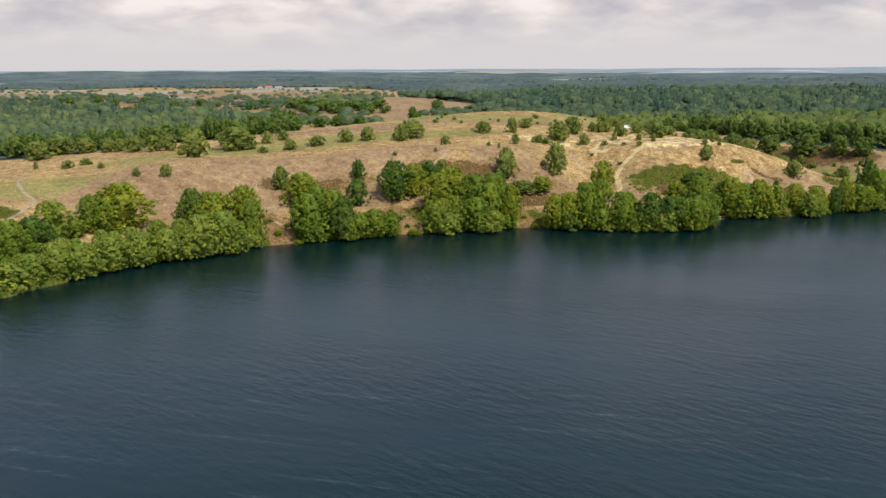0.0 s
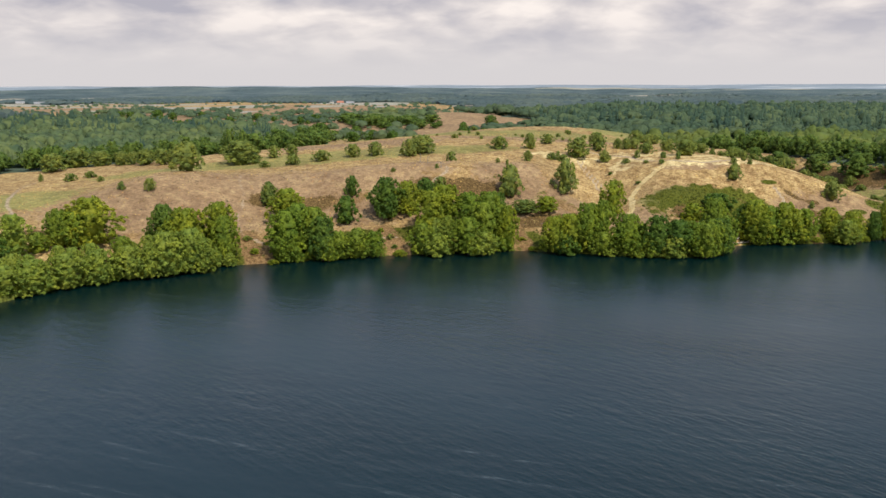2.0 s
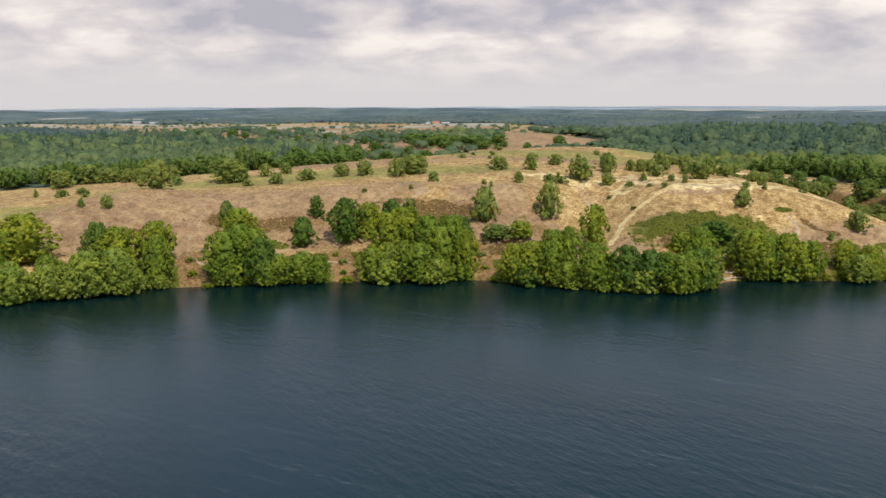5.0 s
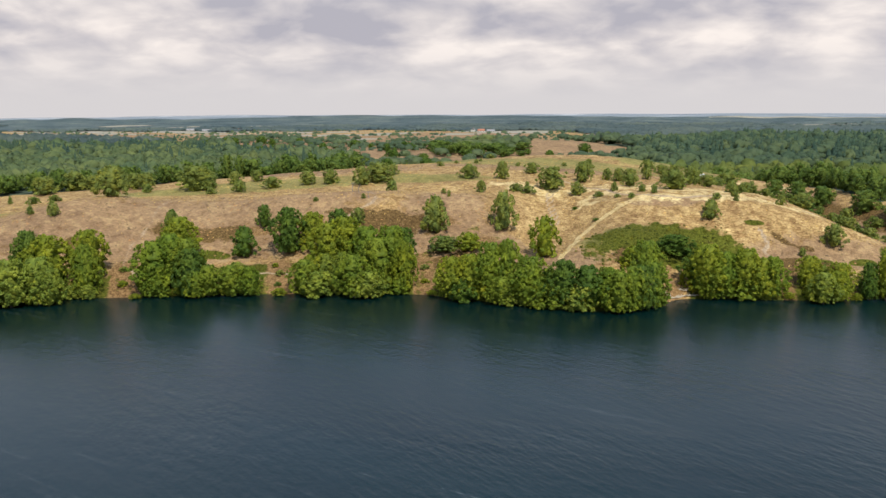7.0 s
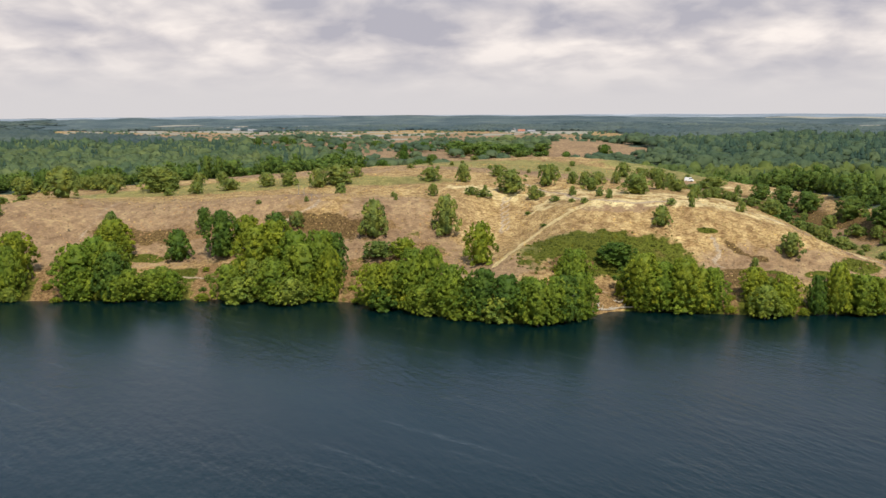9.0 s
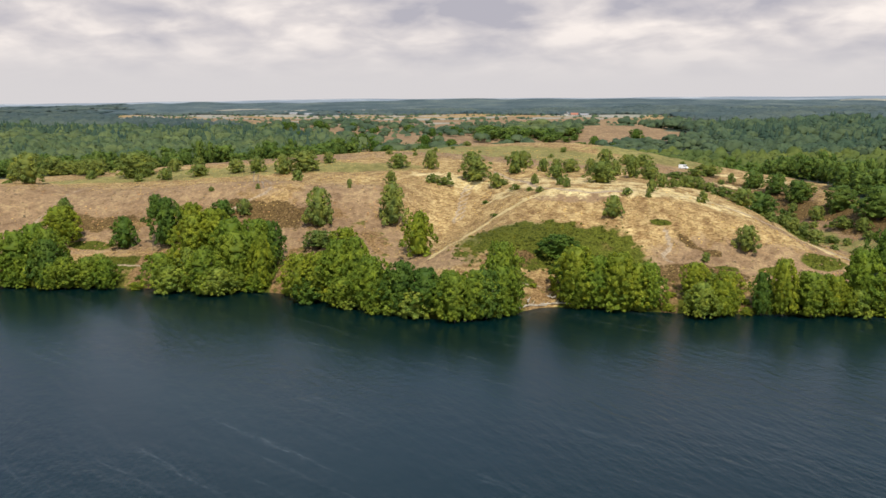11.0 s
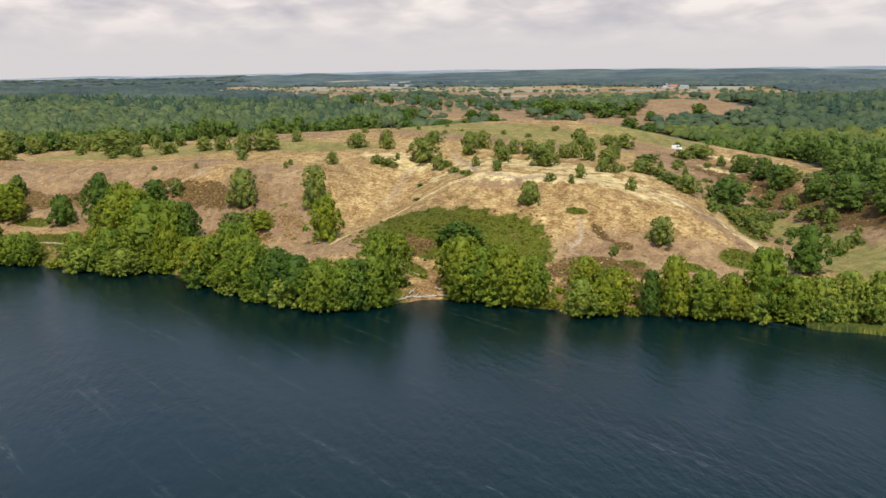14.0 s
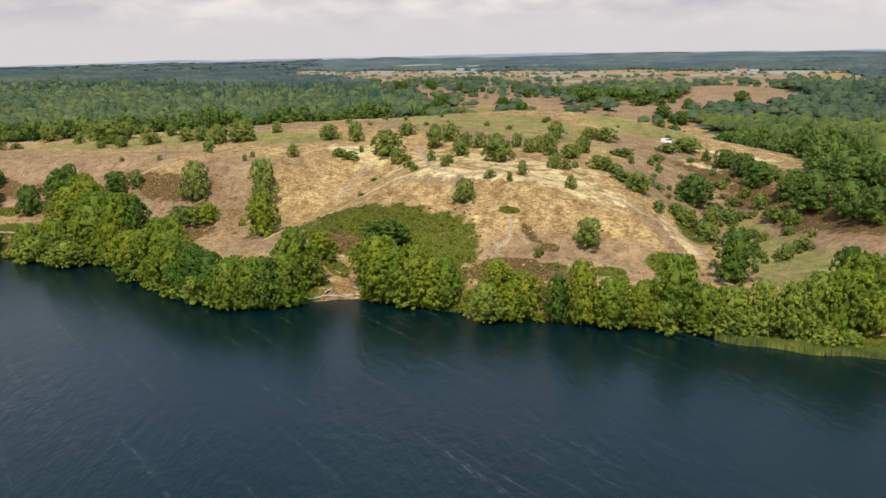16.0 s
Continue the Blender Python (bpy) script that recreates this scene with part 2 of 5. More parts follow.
def ground_material():
    """Straw-coloured grass, heather, green fern and bare sand, by the cover that the land carries."""
    m, nt, N, L, b = material("heath_ground")
    place = N("ShaderNodeNewGeometry").outputs["Position"]
    cover, far = N("ShaderNodeVertexColor"), N("ShaderNodeVertexColor")
    cover.layer_name, far.layer_name = "cover", "farmland"
    parts, away = N("ShaderNodeSeparateColor"), N("ShaderNodeSeparateColor")
    L(cover.outputs[0], parts.inputs[0]), L(far.outputs[0], away.inputs[0])
    broad, mid, fine = noise_node(nt, place, 0.035, 5.0), noise_node(nt, place, 0.22, 6.0, 0.62), noise_node(nt, place, 1.3, 5.0, 0.65)
    straw = ramp_node(nt, mid, (0.30, (0.220, 0.140, 0.064)), (0.5, (0.330, 0.227, 0.104)), (0.68, (0.465, 0.346, 0.168)))
    heather = ramp_node(nt, mid, (0.30, (0.192, 0.122, 0.070)), (0.52, (0.276, 0.182, 0.104)), (0.72, (0.372, 0.268, 0.142)))
    bracken = ramp_node(nt, fine, (0.35, (0.068, 0.044, 0.016)), (0.5, (0.114, 0.070, 0.026)), (0.68, (0.185, 0.120, 0.050)))
    fern = ramp_node(nt, fine, (0.30, (0.045, 0.056, 0.006)), (0.5, (0.076, 0.086, 0.009)), (0.75, (0.12, 0.118, 0.02)))
    burnt = N("ShaderNodeMapRange")
    burnt.inputs["From Min"].default_value, burnt.inputs["From Max"].default_value = 0.66, 0.78
    L(noise_node(nt, place, 0.06, 5.0, 0.6), burnt.inputs[0])
    fern = blend_node(nt, burnt.outputs[0], fern, bracken)
    sand = ramp_node(nt, fine, (0.3, (0.27, 0.200, 0.134)), (0.7, (0.42, 0.330, 0.230)))
    moss = ramp_node(nt, mid, (0.3, (0.15, 0.145, 0.045)), (0.7, (0.31, 0.26, 0.095)))
    cells = N("ShaderNodeTexVoronoi")
    cells.feature = "SMOOTH_F1"
    cells.inputs["Scale"].default_value, cells.inputs["Randomness"].default_value = 0.62, 1.0
    L(place, cells.inputs["Vector"])
    tussock = ramp_node(nt, cells.outputs["Distance"], (0.15, (1.16, 1.15, 1.12)), (0.45, (1.0, 1.0, 1.0)), (0.8, (0.66, 0.63, 0.6)))

    def edge(amount, roughness=0.75):
        """Cover with a frayed border."""
        frayed = sum_node(nt, "ADD", amount, sum_node(nt, "MULTIPLY", sum_node(nt, "SUBTRACT", mid, 0.5), roughness))
        r = N("ShaderNodeMapRange")
        r.inputs["From Min"].default_value, r.inputs["From Max"].default_value = 0.38, 0.62
        r.interpolation_type = "SMOOTHSTEP"
        L(frayed, r.inputs[0])
        return r.outputs[0]

    # little ledges along the slope, pale grass on their lips and trodden soil between
    flat = N("ShaderNodeMapping")
    flat.inputs["Scale"].default_value = (0.40, 0.40, 1.25)
    L(place, flat.inputs["Vector"])
    curls = N("ShaderNodeTexNoise")
    curls.inputs["Scale"].default_value, curls.inputs["Detail"].default_value = 1.0, 4.0
    curls.inputs["Roughness"].default_value, curls.inputs["Distortion"].default_value = 0.6, 1.6
    L(flat.outputs[0], curls.inputs["Vector"])
    ledge = curls.outputs["Fac"]
    straw = blend_node(nt, 1.0, straw, ramp_node(nt, ledge, (0.38, (0.66, 0.56, 0.50)), (0.48, (0.94, 0.90, 0.86)), (0.58, (1.28, 1.28, 1.26))), "MULTIPLY")
    heather = blend_node(nt, 1.0, heather, ramp_node(nt, ledge, (0.40, (0.90, 0.87, 0.86)), (0.5, (1.0, 1.0, 1.0)), (0.64, (1.18, 1.17, 1.08))), "MULTIPLY")
    c = blend_node(nt, edge(parts.outputs[0], 1.3), straw, heather)
    c = blend_node(nt, edge(away.outputs[2], 1.0), c, moss)
    c = blend_node(nt, edge(parts.outputs[1], 0.9), c, fern)
    bare, soils = N("ShaderNodeVertexColor"), N("ShaderNodeSeparateColor")
    bare.layer_name = "bare"
    L(bare.outputs[0], soils.inputs[0])
    c = blend_node(nt, edge(soils.outputs[0], 2.2), c, bracken)
    earth = ramp_node(nt, fine, (0.3, (0.105, 0.062, 0.026)), (0.5, (0.21, 0.125, 0.055)), (0.72, (0.33, 0.225, 0.11)))
    earth = blend_node(nt, ramp_node(nt, mid, (0.57, (0, 0, 0)), (0.64, (0.8, 0.8, 0.8))), earth, fern)
    c = blend_node(nt, edge(soils.outputs[1], 1.8), c, earth)
    bleached = ramp_node(nt, mid, (0.3, (0.36, 0.265, 0.12)), (0.5, (0.53, 0.41, 0.205)), (0.7, (0.66, 0.53, 0.29)))
    c = blend_node(nt, edge(soils.outputs[2], 1.4), c, bleached)
    c = blend_node(nt, edge(parts.outputs[2], 0.5), c, sand)
    pasture = ramp_node(nt, broad, (0.4, (0.35, 0.325, 0.28)), (0.6, (0.26, 0.25, 0.19)))
    c = blend_node(nt, edge(away.outputs[0], 0.1), c, pasture)
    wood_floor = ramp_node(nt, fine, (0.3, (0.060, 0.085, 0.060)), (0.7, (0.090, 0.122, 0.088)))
    # from 2.3 km out the wooded ground turns bluish, haze painted by distance
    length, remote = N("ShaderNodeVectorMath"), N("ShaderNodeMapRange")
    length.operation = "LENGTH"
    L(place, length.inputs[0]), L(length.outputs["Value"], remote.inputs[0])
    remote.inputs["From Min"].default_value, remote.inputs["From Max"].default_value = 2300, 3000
    haze_tracts = ramp_node(nt, noise_node(nt, place, 0.006, 6.0, 0.65), (0.38, (0.052, 0.079, 0.086)), (0.5, (0.080, 0.110, 0.117)), (0.64, (0.128, 0.156, 0.143)))
    c = blend_node(nt, edge(away.outputs[1], 0.3), c, blend_node(nt, remote.outputs[0], wood_floor, haze_tracts))
    speck = ramp_node(nt, fine, (0.28, (0.66, 0.64, 0.62)), (0.5, (1.0, 1.0, 1.0)), (0.75, (1.22, 1.2, 1.15)))
    tint = ramp_node(nt, broad, (0.35, (0.86, 0.84, 0.84)), (0.65, (1.1, 1.1, 1.06)))
    c = blend_node(nt, 1.0, blend_node(nt, 1.0, c, speck, "MULTIPLY"), tint, "MULTIPLY")
    c = blend_node(nt, 0.6, c, blend_node(nt, 1.0, c, tussock, "MULTIPLY"))
    L(c, b.inputs["Base Color"])
    b.inputs["Roughness"].default_value, b.inputs["Specular IOR Level"].default_value = 0.95, 0.15
    bump = N("ShaderNodeBump")
    bump.inputs["Strength"].default_value, bump.inputs["Distance"].default_value = 0.8, 0.6
    L(sum_node(nt, "ADD", fine, mid), bump.inputs["Height"])
    L(bump.outputs[0], b.inputs["Normal"])
    return m


def water_material():
    """Deep lake water with wind ripples, calmer lanes and thin foam lines along the wind."""
    m, nt, N, L, b = material("lake_water")
    place = N("ShaderNodeNewGeometry").outputs["Position"]

    def turned(angle, sx, sy):
        """The place in a frame turned by angle, x along the wind, then drawn out."""
        n, k = N("ShaderNodeMapping"), N("ShaderNodeMapping")
        n.inputs["Rotation"].default_value = (0, 0, radians(-angle))
        k.inputs["Scale"].default_value = (sx, sy, 1)
        L(place, n.inputs["Vector"]), L(n.outputs[0], k.inputs["Vector"])
        return k.outputs[0]

    WIND = -17.0
    chop = noise_node(nt, turned(WIND + 66, 0.46, 0.15), 1.0, 2.5, 0.5)
    ripple = noise_node(nt, turned(WIND + 50, 1.1, 0.42), 1.0, 3.0, 0.6)
    lanes = noise_node(nt, turned(WIND, 0.006, 0.03), 1.0, 4.0, 0.55)
    gust = noise_node(nt, turned(WIND, 0.007, 0.014), 1.0, 4.0, 0.5)
    bump = N("ShaderNodeBump")
    bump.inputs["Strength"].default_value, bump.inputs["Distance"].default_value = 1.0, 0.22
    strength = ramp_node(nt, gust, (0.38, (0.28, 0.28, 0.28)), (0.62, (1.2, 1.2, 1.2)))
    waves_sum = sum_node(nt, "ADD", sum_node(nt, "MULTIPLY", chop, 1.0), sum_node(nt, "MULTIPLY", ripple, 0.45))
    L(sum_node(nt, "MULTIPLY", waves_sum, strength), bump.inputs["Height"])
    L(bump.outputs[0], b.inputs["Normal"])
    foam_line = ramp_node(nt, noise_node(nt, turned(WIND, 0.02, 0.42), 1.0, 3.0, 0.5), (0.585, (0, 0, 0)), (0.72, (1, 1, 1)))
    broken = ramp_node(nt, noise_node(nt, turned(WIND, 0.28, 1.3), 1.0, 5.0, 0.75), (0.46, (0, 0, 0)), (0.62, (1, 1, 1)))
    foam = blend_node(nt, 1.0, foam_line, broken, "MULTIPLY")
    deep = ramp_node(nt, lanes, (0.35, (0.0002, 0.0084, 0.0090)), (0.65, (0.0004, 0.0112, 0.0126)))
    L(blend_node(nt, sum_node(nt, "MULTIPLY", foam, 0.066), deep, (0.6, 0.65, 0.68)), b.inputs["Base Color"])
    b.inputs["Roughness"].default_value, b.inputs["Specular IOR Level"].default_value = 0.26, 0.6
    b.inputs["IOR"].default_value = 1.333
    return m


LEAF = {
    "alder": foliage("alder_leaves", (0.196, 0.280, 0.037), (0.262, 0.326, 0.047), through=0.5, spread=0.5),
    "yellow": foliage("sunlit_beech_leaves", (0.252, 0.308, 0.035), (0.320, 0.356, 0.044), through=0.5, spread=0.5),
    "dark": foliage("dark_oak_leaves", (0.112, 0.194, 0.036), (0.150, 0.226, 0.045), through=0.5, spread=0.5),
    "willow": foliage("willow_leaves", (0.266, 0.342, 0.062), (0.322, 0.376, 0.075), through=0.5, spread=0.5),
    "oak": foliage("dry_oak_leaves", (0.222, 0.278, 0.070), (0.290, 0.328, 0.088), through=0.5, spread=0.5),
    "shrub": foliage("juniper_needles", (0.178, 0.240, 0.062), (0.240, 0.288, 0.076), through=0.5, spread=0.5),
    "beech": foliage("beech_leaves", (0.128, 0.202, 0.046), (0.174, 0.244, 0.056), through=0.5, spread=0.5),
    "canopy": foliage("open_beech_canopy_leaves", (0.172, 0.220, 0.062), (0.172, 0.220, 0.062), through=0.5, grain=0.05, spread=0.2, patchy=0.7),
    # wood and deep_wood: leaf greens greyed and blued a little to hold haze
    "wood": foliage("hazed_woodland_leaves", (0.152, 0.208, 0.102), (0.152, 0.208, 0.102), through=0.5, grain=0.06, spread=0.3, patchy=1.0),
    "deep_wood": foliage("hazed_deep_wood_leaves", (0.118, 0.172, 0.098), (0.118, 0.172, 0.098), through=0.5, grain=0.05, spread=0.2, patchy=0.6),
    "spruce": foliage("spruce_needles", (0.060, 0.102, 0.070), (0.060, 0.102, 0.070), grain=0.06, spread=0.25, patchy=0.6),
    # the next two have the blue of distance haze painted into the leaf colour
    "far": foliage("hazed_distant_woods", (0.118, 0.158, 0.160), (0.118, 0.158, 0.160), grain=0.008, spread=0.15, patchy=0.8),
    "west": foliage("hazed_western_forest", (0.100, 0.138, 0.135), (0.100, 0.138, 0.135), grain=0.006, spread=0.2, patchy=1.0),
    "reed": foliage("reed_leaves", (0.235, 0.28, 0.082), (0.235, 0.28, 0.082), grain=0.2),
    "straw": foliage("dry_grass_blades", (0.40, 0.288, 0.122), (0.40, 0.288, 0.122), 0.8, 0.2, 0.2),
    "heather": foliage("heather_twigs", (0.235, 0.150, 0.092), (0.235, 0.150, 0.092), 0.9, 0.05, 0.2),
    "fern": foliage("bracken_fronds", (0.076, 0.084, 0.010), (0.076, 0.084, 0.010), 0.7, 0.3, 0.2),
}
BARK = bark()
GROUND, WATER = ground_material(), water_material()


# ---- land and lake ----
def mesh_of(name, verts, faces, mat, smooth_faces=False, normals=None):
    """A mesh from arrays: verts (n, 3), faces (m, 3 or 4), and the normals that its leaves are shaded with."""
    me = bpy.data.meshes.new(name)
    v, f = np.asarray(verts, np.float32), np.asarray(faces, np.int32)
    me.vertices.add(len(v))
    me.vertices.foreach_set("co", v.ravel())
    me.loops.add(f.size)
    me.loops.foreach_set("vertex_index", f.ravel())
    me.polygons.add(len(f))
    me.polygons.foreach_set("loop_start", np.arange(0, f.size, f.shape[1], dtype=np.int32))
    me.polygons.foreach_set("use_smooth", np.full(len(f), smooth_faces or normals is not None))
    me.materials.append(mat)
    me.update(calc_edges=True)
    if normals is not None:
        me.normals_split_custom_set_from_vertices(np.asarray(normals, np.float32))
    return me


def spread_lines(core_from, core_to, step, low, high, growth=1.11):
    """Grid lines that are close together between two places and widen towards the ends."""
    mid = list(np.arange(core_from, core_to + step, step))
    s, up = step, [mid[-1]]
    while up[-1] < high:
        s *= growth
        up.append(min(high, up[-1] + min(s, 90)))
    s, down = step, [mid[0]]
    while down[-1] > low:
        s *= growth
        down.append(max(low, down[-1] - min(s, 90)))
    return np.array(down[:0:-1] + mid + up[1:])


# the paths, each with its half width and how bare it is trodden
HILL_PATHS = [
    ([(68, 527), (85, 512), (100, 497), (111, 486), (120, 482), (133, 482), (143, 488), (154, 495), (165, 498), (176, 499), (187, 502), (198, 502), (209, 496), (218, 486), (228, 475)], 1.0, 0.74),
    ([(65, 504), (68, 490), (72, 479), (74, 470)], 0.7, 0.66), ([(67.6, 504), (70.6, 490), (74.6, 479), (76.5, 472)], 0.6, 0.62),
    ([(-9, 432), (-3, 440), (1, 449), (-12, 464), (-26, 480)], 0.8, 0.6),
    ([(158, 469), (160, 466), (161.5, 463), (160, 460), (160, 458), (163.5, 456.5)], 0.8, 0.72),
]
BANK_PATHS = [
    ([(-97, 440), (-95, 430), (-87, 411), (-85, 396), (-80, 385), (-76, 379)], 0.9, 0.52),
    ([(-262, 530), (-220, 518), (-160, 490), (-120, 452), (-95, 448)], 0.9, 0.5),
    ([(-170, 338), (-170, 358), (-172, 370), (-185, 388), (-210, 437), (-221, 475)], 1.1, 0.65),
    ([(108, 427), (118, 426), (128, 429)], 0.4, 0.62),
    ([(-73, 380), (-64, 377), (-56, 380)], 0.6, 0.9),
    ([(-38, 394), (-28, 397), (-16, 400)], 0.5, 0.8),
]
PATHS = HILL_PATHS + BANK_PATHS
# centre, half length, half width, turn: fern and grass that is still green; heather and burnt brown ground
FERN_HOLLOW = [(90, 431), (92, 445), (99, 451), (107, 454), (116, 459), (129, 462), (140, 465), (150, 461), (156, 455), (158, 447), (148, 440), (128, 437), (118, 434), (102, 426)]
# the pale grassy spine beside the hollow
SPINE = [(85, 428), (87, 437), (88, 446), (89, 456), (95, 466), (101, 472), (108, 481), (112, 486)]
FERN = [(120, 428, 5, 2.5, 0), (156, 471, 4, 1.0, 8), (152, 440, 9, 5, 20), (-74, 374, 5, 3, 0), (-53, 403, 8, 3, 20), (210, 477, 7, 4.5, 35), (180, 458, 5, 2, 20), (196, 464, 5, 2, 25), (-186, 345, 16, 9, 20),
        (-5, 405, 40, 6, 14), (196, 522, 22, 6, 120)]
MOSS = [(60, 585, 70, 14, -4), (238, 500, 28, 13, 120), (226, 522, 24, 9, 125), (205, 548, 18, 7, 125), (40, 618, 70, 22, 0), (110, 652, 34, 14, 0), (-40, 640, 40, 22, 0), (-90, 492, 100, 20, 14), (-20, 512, 55, 14, 8), (232, 505, 22, 10, 120), (-110, 880, 90, 60, 0), (-190, 400, 30, 30, 0), (120, 448, 30, 11, 14)]
HILL_HEATHER = [(122, 477, 18, 4, 5), (202, 490, 26, 4, -40), (80, 425, 24, 9, 10), (50, 440, 22, 15, -30), (200, 548, 66, 26, 125), (-90, 412, 110, 34, 25), (20, 430, 45, 16, 12), (30, 455, 22, 22, 0), (190, 466, 36, 11, 18), (240, 530, 50, 22, 135), (-60, 545, 60, 20, 5), (170, 560, 40, 20, 120)]
BACK_HEATHER = [(140, 605, 52, 24, -35), (60, 1480, 260, 160, 0), (172, 590, 34, 18, 120), (-1100, 1750, 700, 260, -20), (-420, 1650, 300, 400, 0), (185, 600, 24, 16, 120), (40, 570, 90, 18, -8), (-280, 1200, 300, 160, 0), (-800, 1600, 500, 160, -25), (-20, 1130, 75, 90, 0), (-150, 1060, 260, 140, 0), (-420, 1250, 240, 160, 0)]
HEATHER = HILL_HEATHER + BACK_HEATHER
# dry grass bleached almost white
BLEACHED = [(150, 487, 40, 7, 12), (118, 482, 22, 6, 10), (120, 514, 52, 13, 0), (92, 496, 18, 9, 30), (152, 502, 40, 7, -3), (58, 506, 26, 11, 0), (205, 496, 22, 4, -40), (158, 612, 22, 7, 0), (178, 634, 16, 8, 30), (150, 640, 26, 5, -30)]
# dead brown bracken
BRACKEN = [(160, 608, 14, 8, 0), (180, 599, 12, 9, 0), (194, 585, 13, 8, -50), (228, 547, 17, 9, -45), (247, 535, 15, 8, -35), (-78, 414, 9, 5, 25), (45, 424, 12, 5, 20), (10, 438, 24, 5.5, 10), (172, 455, 10, 3, 10), (165, 449, 9, 4, 20), (181, 455, 9, 3, 15), (165, 468, 4.5, 1.2, -25), (174, 465.5, 5, 1.3, -8), (178, 446, 14, 4, 15), (-104, 386, 8, 4, 20), (-58, 417, 18, 5, 25), (112, 436, 8, 4, 30), (192, 586, 17, 9, 120), (-150, 350, 14, 5, 30), (180, 597, 20, 9, -40), (200, 580, 16, 6, -50), (222, 553, 18, 6, -50), (240, 537, 14, 5, -45), (165, 612, 15, 7, -35), (176, 600, 14, 8, 0), (212, 572, 16, 7, -45), (231, 557, 14, 7, -40)]
# brown, trodden slopes above the bank
WORN_SLOPES = [(56, 437, 14, 6, -30), (32, 447, 10, 4, -20), (-40, 425, 12, 4, 25)]
# bare slips from the water up the bank: foot, head, half width
BARE_BANKS = [(-64, 361, -77, 381, 5.5), (-10, 381, -23, 405, 5.0), (40, 399, 31, 423, 4.0), (129, 417, 127, 430, 5.5), (169, 429, 166, 440, 2.2), (192, 435, 189, 443, 2.0)]
# stubble and bare fields far out: corner, corner
FIELDS = [((-1700, 1850), (-560, 1985)), ((-1900, 2170), (-1100, 2280)), ((-480, 2090), (-250, 2260)), ((-130, 1900), (250, 1990)), ((900, 1900), (2000, 2010)), ((-1150, 2320), (-700, 2390)),
          ((-1100, 1480), (-420, 1560)), ((200, 3000), (1500, 3120)), ((-2100, 2830), (-1400, 2900)), ((60, 4130), (2300, 4400)), ((2000, 3300), (3600, 3500))]
OPEN_HEATH = [(-2100, 2000), (-1450, 1850), (-860, 1420), (-480, 1130), (-250, 1000), (20, 1250), (40, 1500), (-120, 1900), (-240, 2240), (-560, 2300), (-2100, 2320)]
LEFT_WOOD = [(-1000, 400), (-335, 520), (-240, 535), (-185, 548), (-140, 580), (-108, 625), (-110, 690), (-155, 785), (-225, 875), (-320, 965), (-430, 1015), (-580, 1070), (-900, 1060), (-1300, 950), (-1700, 600)]
RIGHT_WOOD = [(172, 694), (188, 654), (204, 626), (214, 592), (237, 563), (262, 537), (330, 500), (520, 475), (900, 430), (1700, 300), (2000, 1300), (600, 1700), (190, 1500), (-60, 1320), (10, 1185), (50, 1155), (55, 1095), (-15, 1040), (0, 970), (60, 880), (105, 800), (145, 735)]
COPSE = [(-140, 1010), (-70, 1030), (-60, 1110), (-95, 1170), (-150, 1180), (-190, 1120), (-175, 1040)]
SAND_HILL = [(-95, 1180), (-62, 1060), (-30, 1030), (52, 1092), (48, 1162), (0, 1205), (-60, 1215)]
STRIP = [(-1450, 2290), (-887, 2140), (-260, 1820), (-240, 1865), (-880, 2230), (-1450, 2380)]


def blobs(x, y, shapes):
    out = np.zeros(x.shape)
    for cx, cy, a, b, turn in shapes:
        out = np.maximum(out, np.exp(-0.69 * ring(x, y, cx, cy, a, b, turn)))
    return out


def ring(x, y, cx, cy, a, b, turn):
    c, s = math.cos(radians(turn)), math.sin(radians(turn))
    u, v = ((x - cx) * c + (y - cy) * s) / a, (-(x - cx) * s + (y - cy) * c) / b
    return (u * u + v * v) ** 1.5


def inside(x, y, corners):
    hit = np.zeros(x.shape, bool)
    for (ax, ay), (bx, by) in zip(corners, corners[1:] + corners[:1]):
        hit ^= ((ay > y) != (by > y)) & (x < (bx - ax) * (y - ay) / (by - ay + 1e-9) + ax)
    return hit


def patch_cover(x, y, corners, soft):
    """1 inside the corners, fading out across their border."""
    rim = np.abs(line_distance(x, y, curve_through(corners + corners[:1], 4.0)))
    return smooth(-soft, soft, np.where(inside(x, y, corners), rim, -rim))


def fern_hollow(x, y, soft):
    """Bracken in the hollow, frayed at its rim and thin towards its western foot."""
    cover = patch_cover(x + 2.0 * waves(x, y, 13, 36) + 1.2 * waves(x, y, 5, 37), y + 1.3 * waves(x, y, 11, 38) + 1.0 * waves(x, y, 5, 39), FERN_HOLLOW, soft)
    return cover * (0.97 + 0.16 * waves(x, y, 9, 40)) * (1 - 0.5 * blobs(x, y, [(104, 433, 8, 4, 30), (94, 438, 7, 8, 0)]))


def in_fields(x, y):
    hit = np.zeros(x.shape, bool)
    for (ax, ay), (bx, by) in FIELDS:
        hit |= (x > ax) & (x < bx) & (y + 0.1 * x > ay + 0.05 * (ax + bx)) & (y + 0.1 * x < by + 0.05 * (ax + bx))
    return hit | inside(x, y, STRIP)


def west_wood(x, y):
    """The great forest in the west, closed as far as the horizon."""
    return (x < -0.93 * y + 60 + 160 * waves(x, y, 420, 23)) & (y > 900)


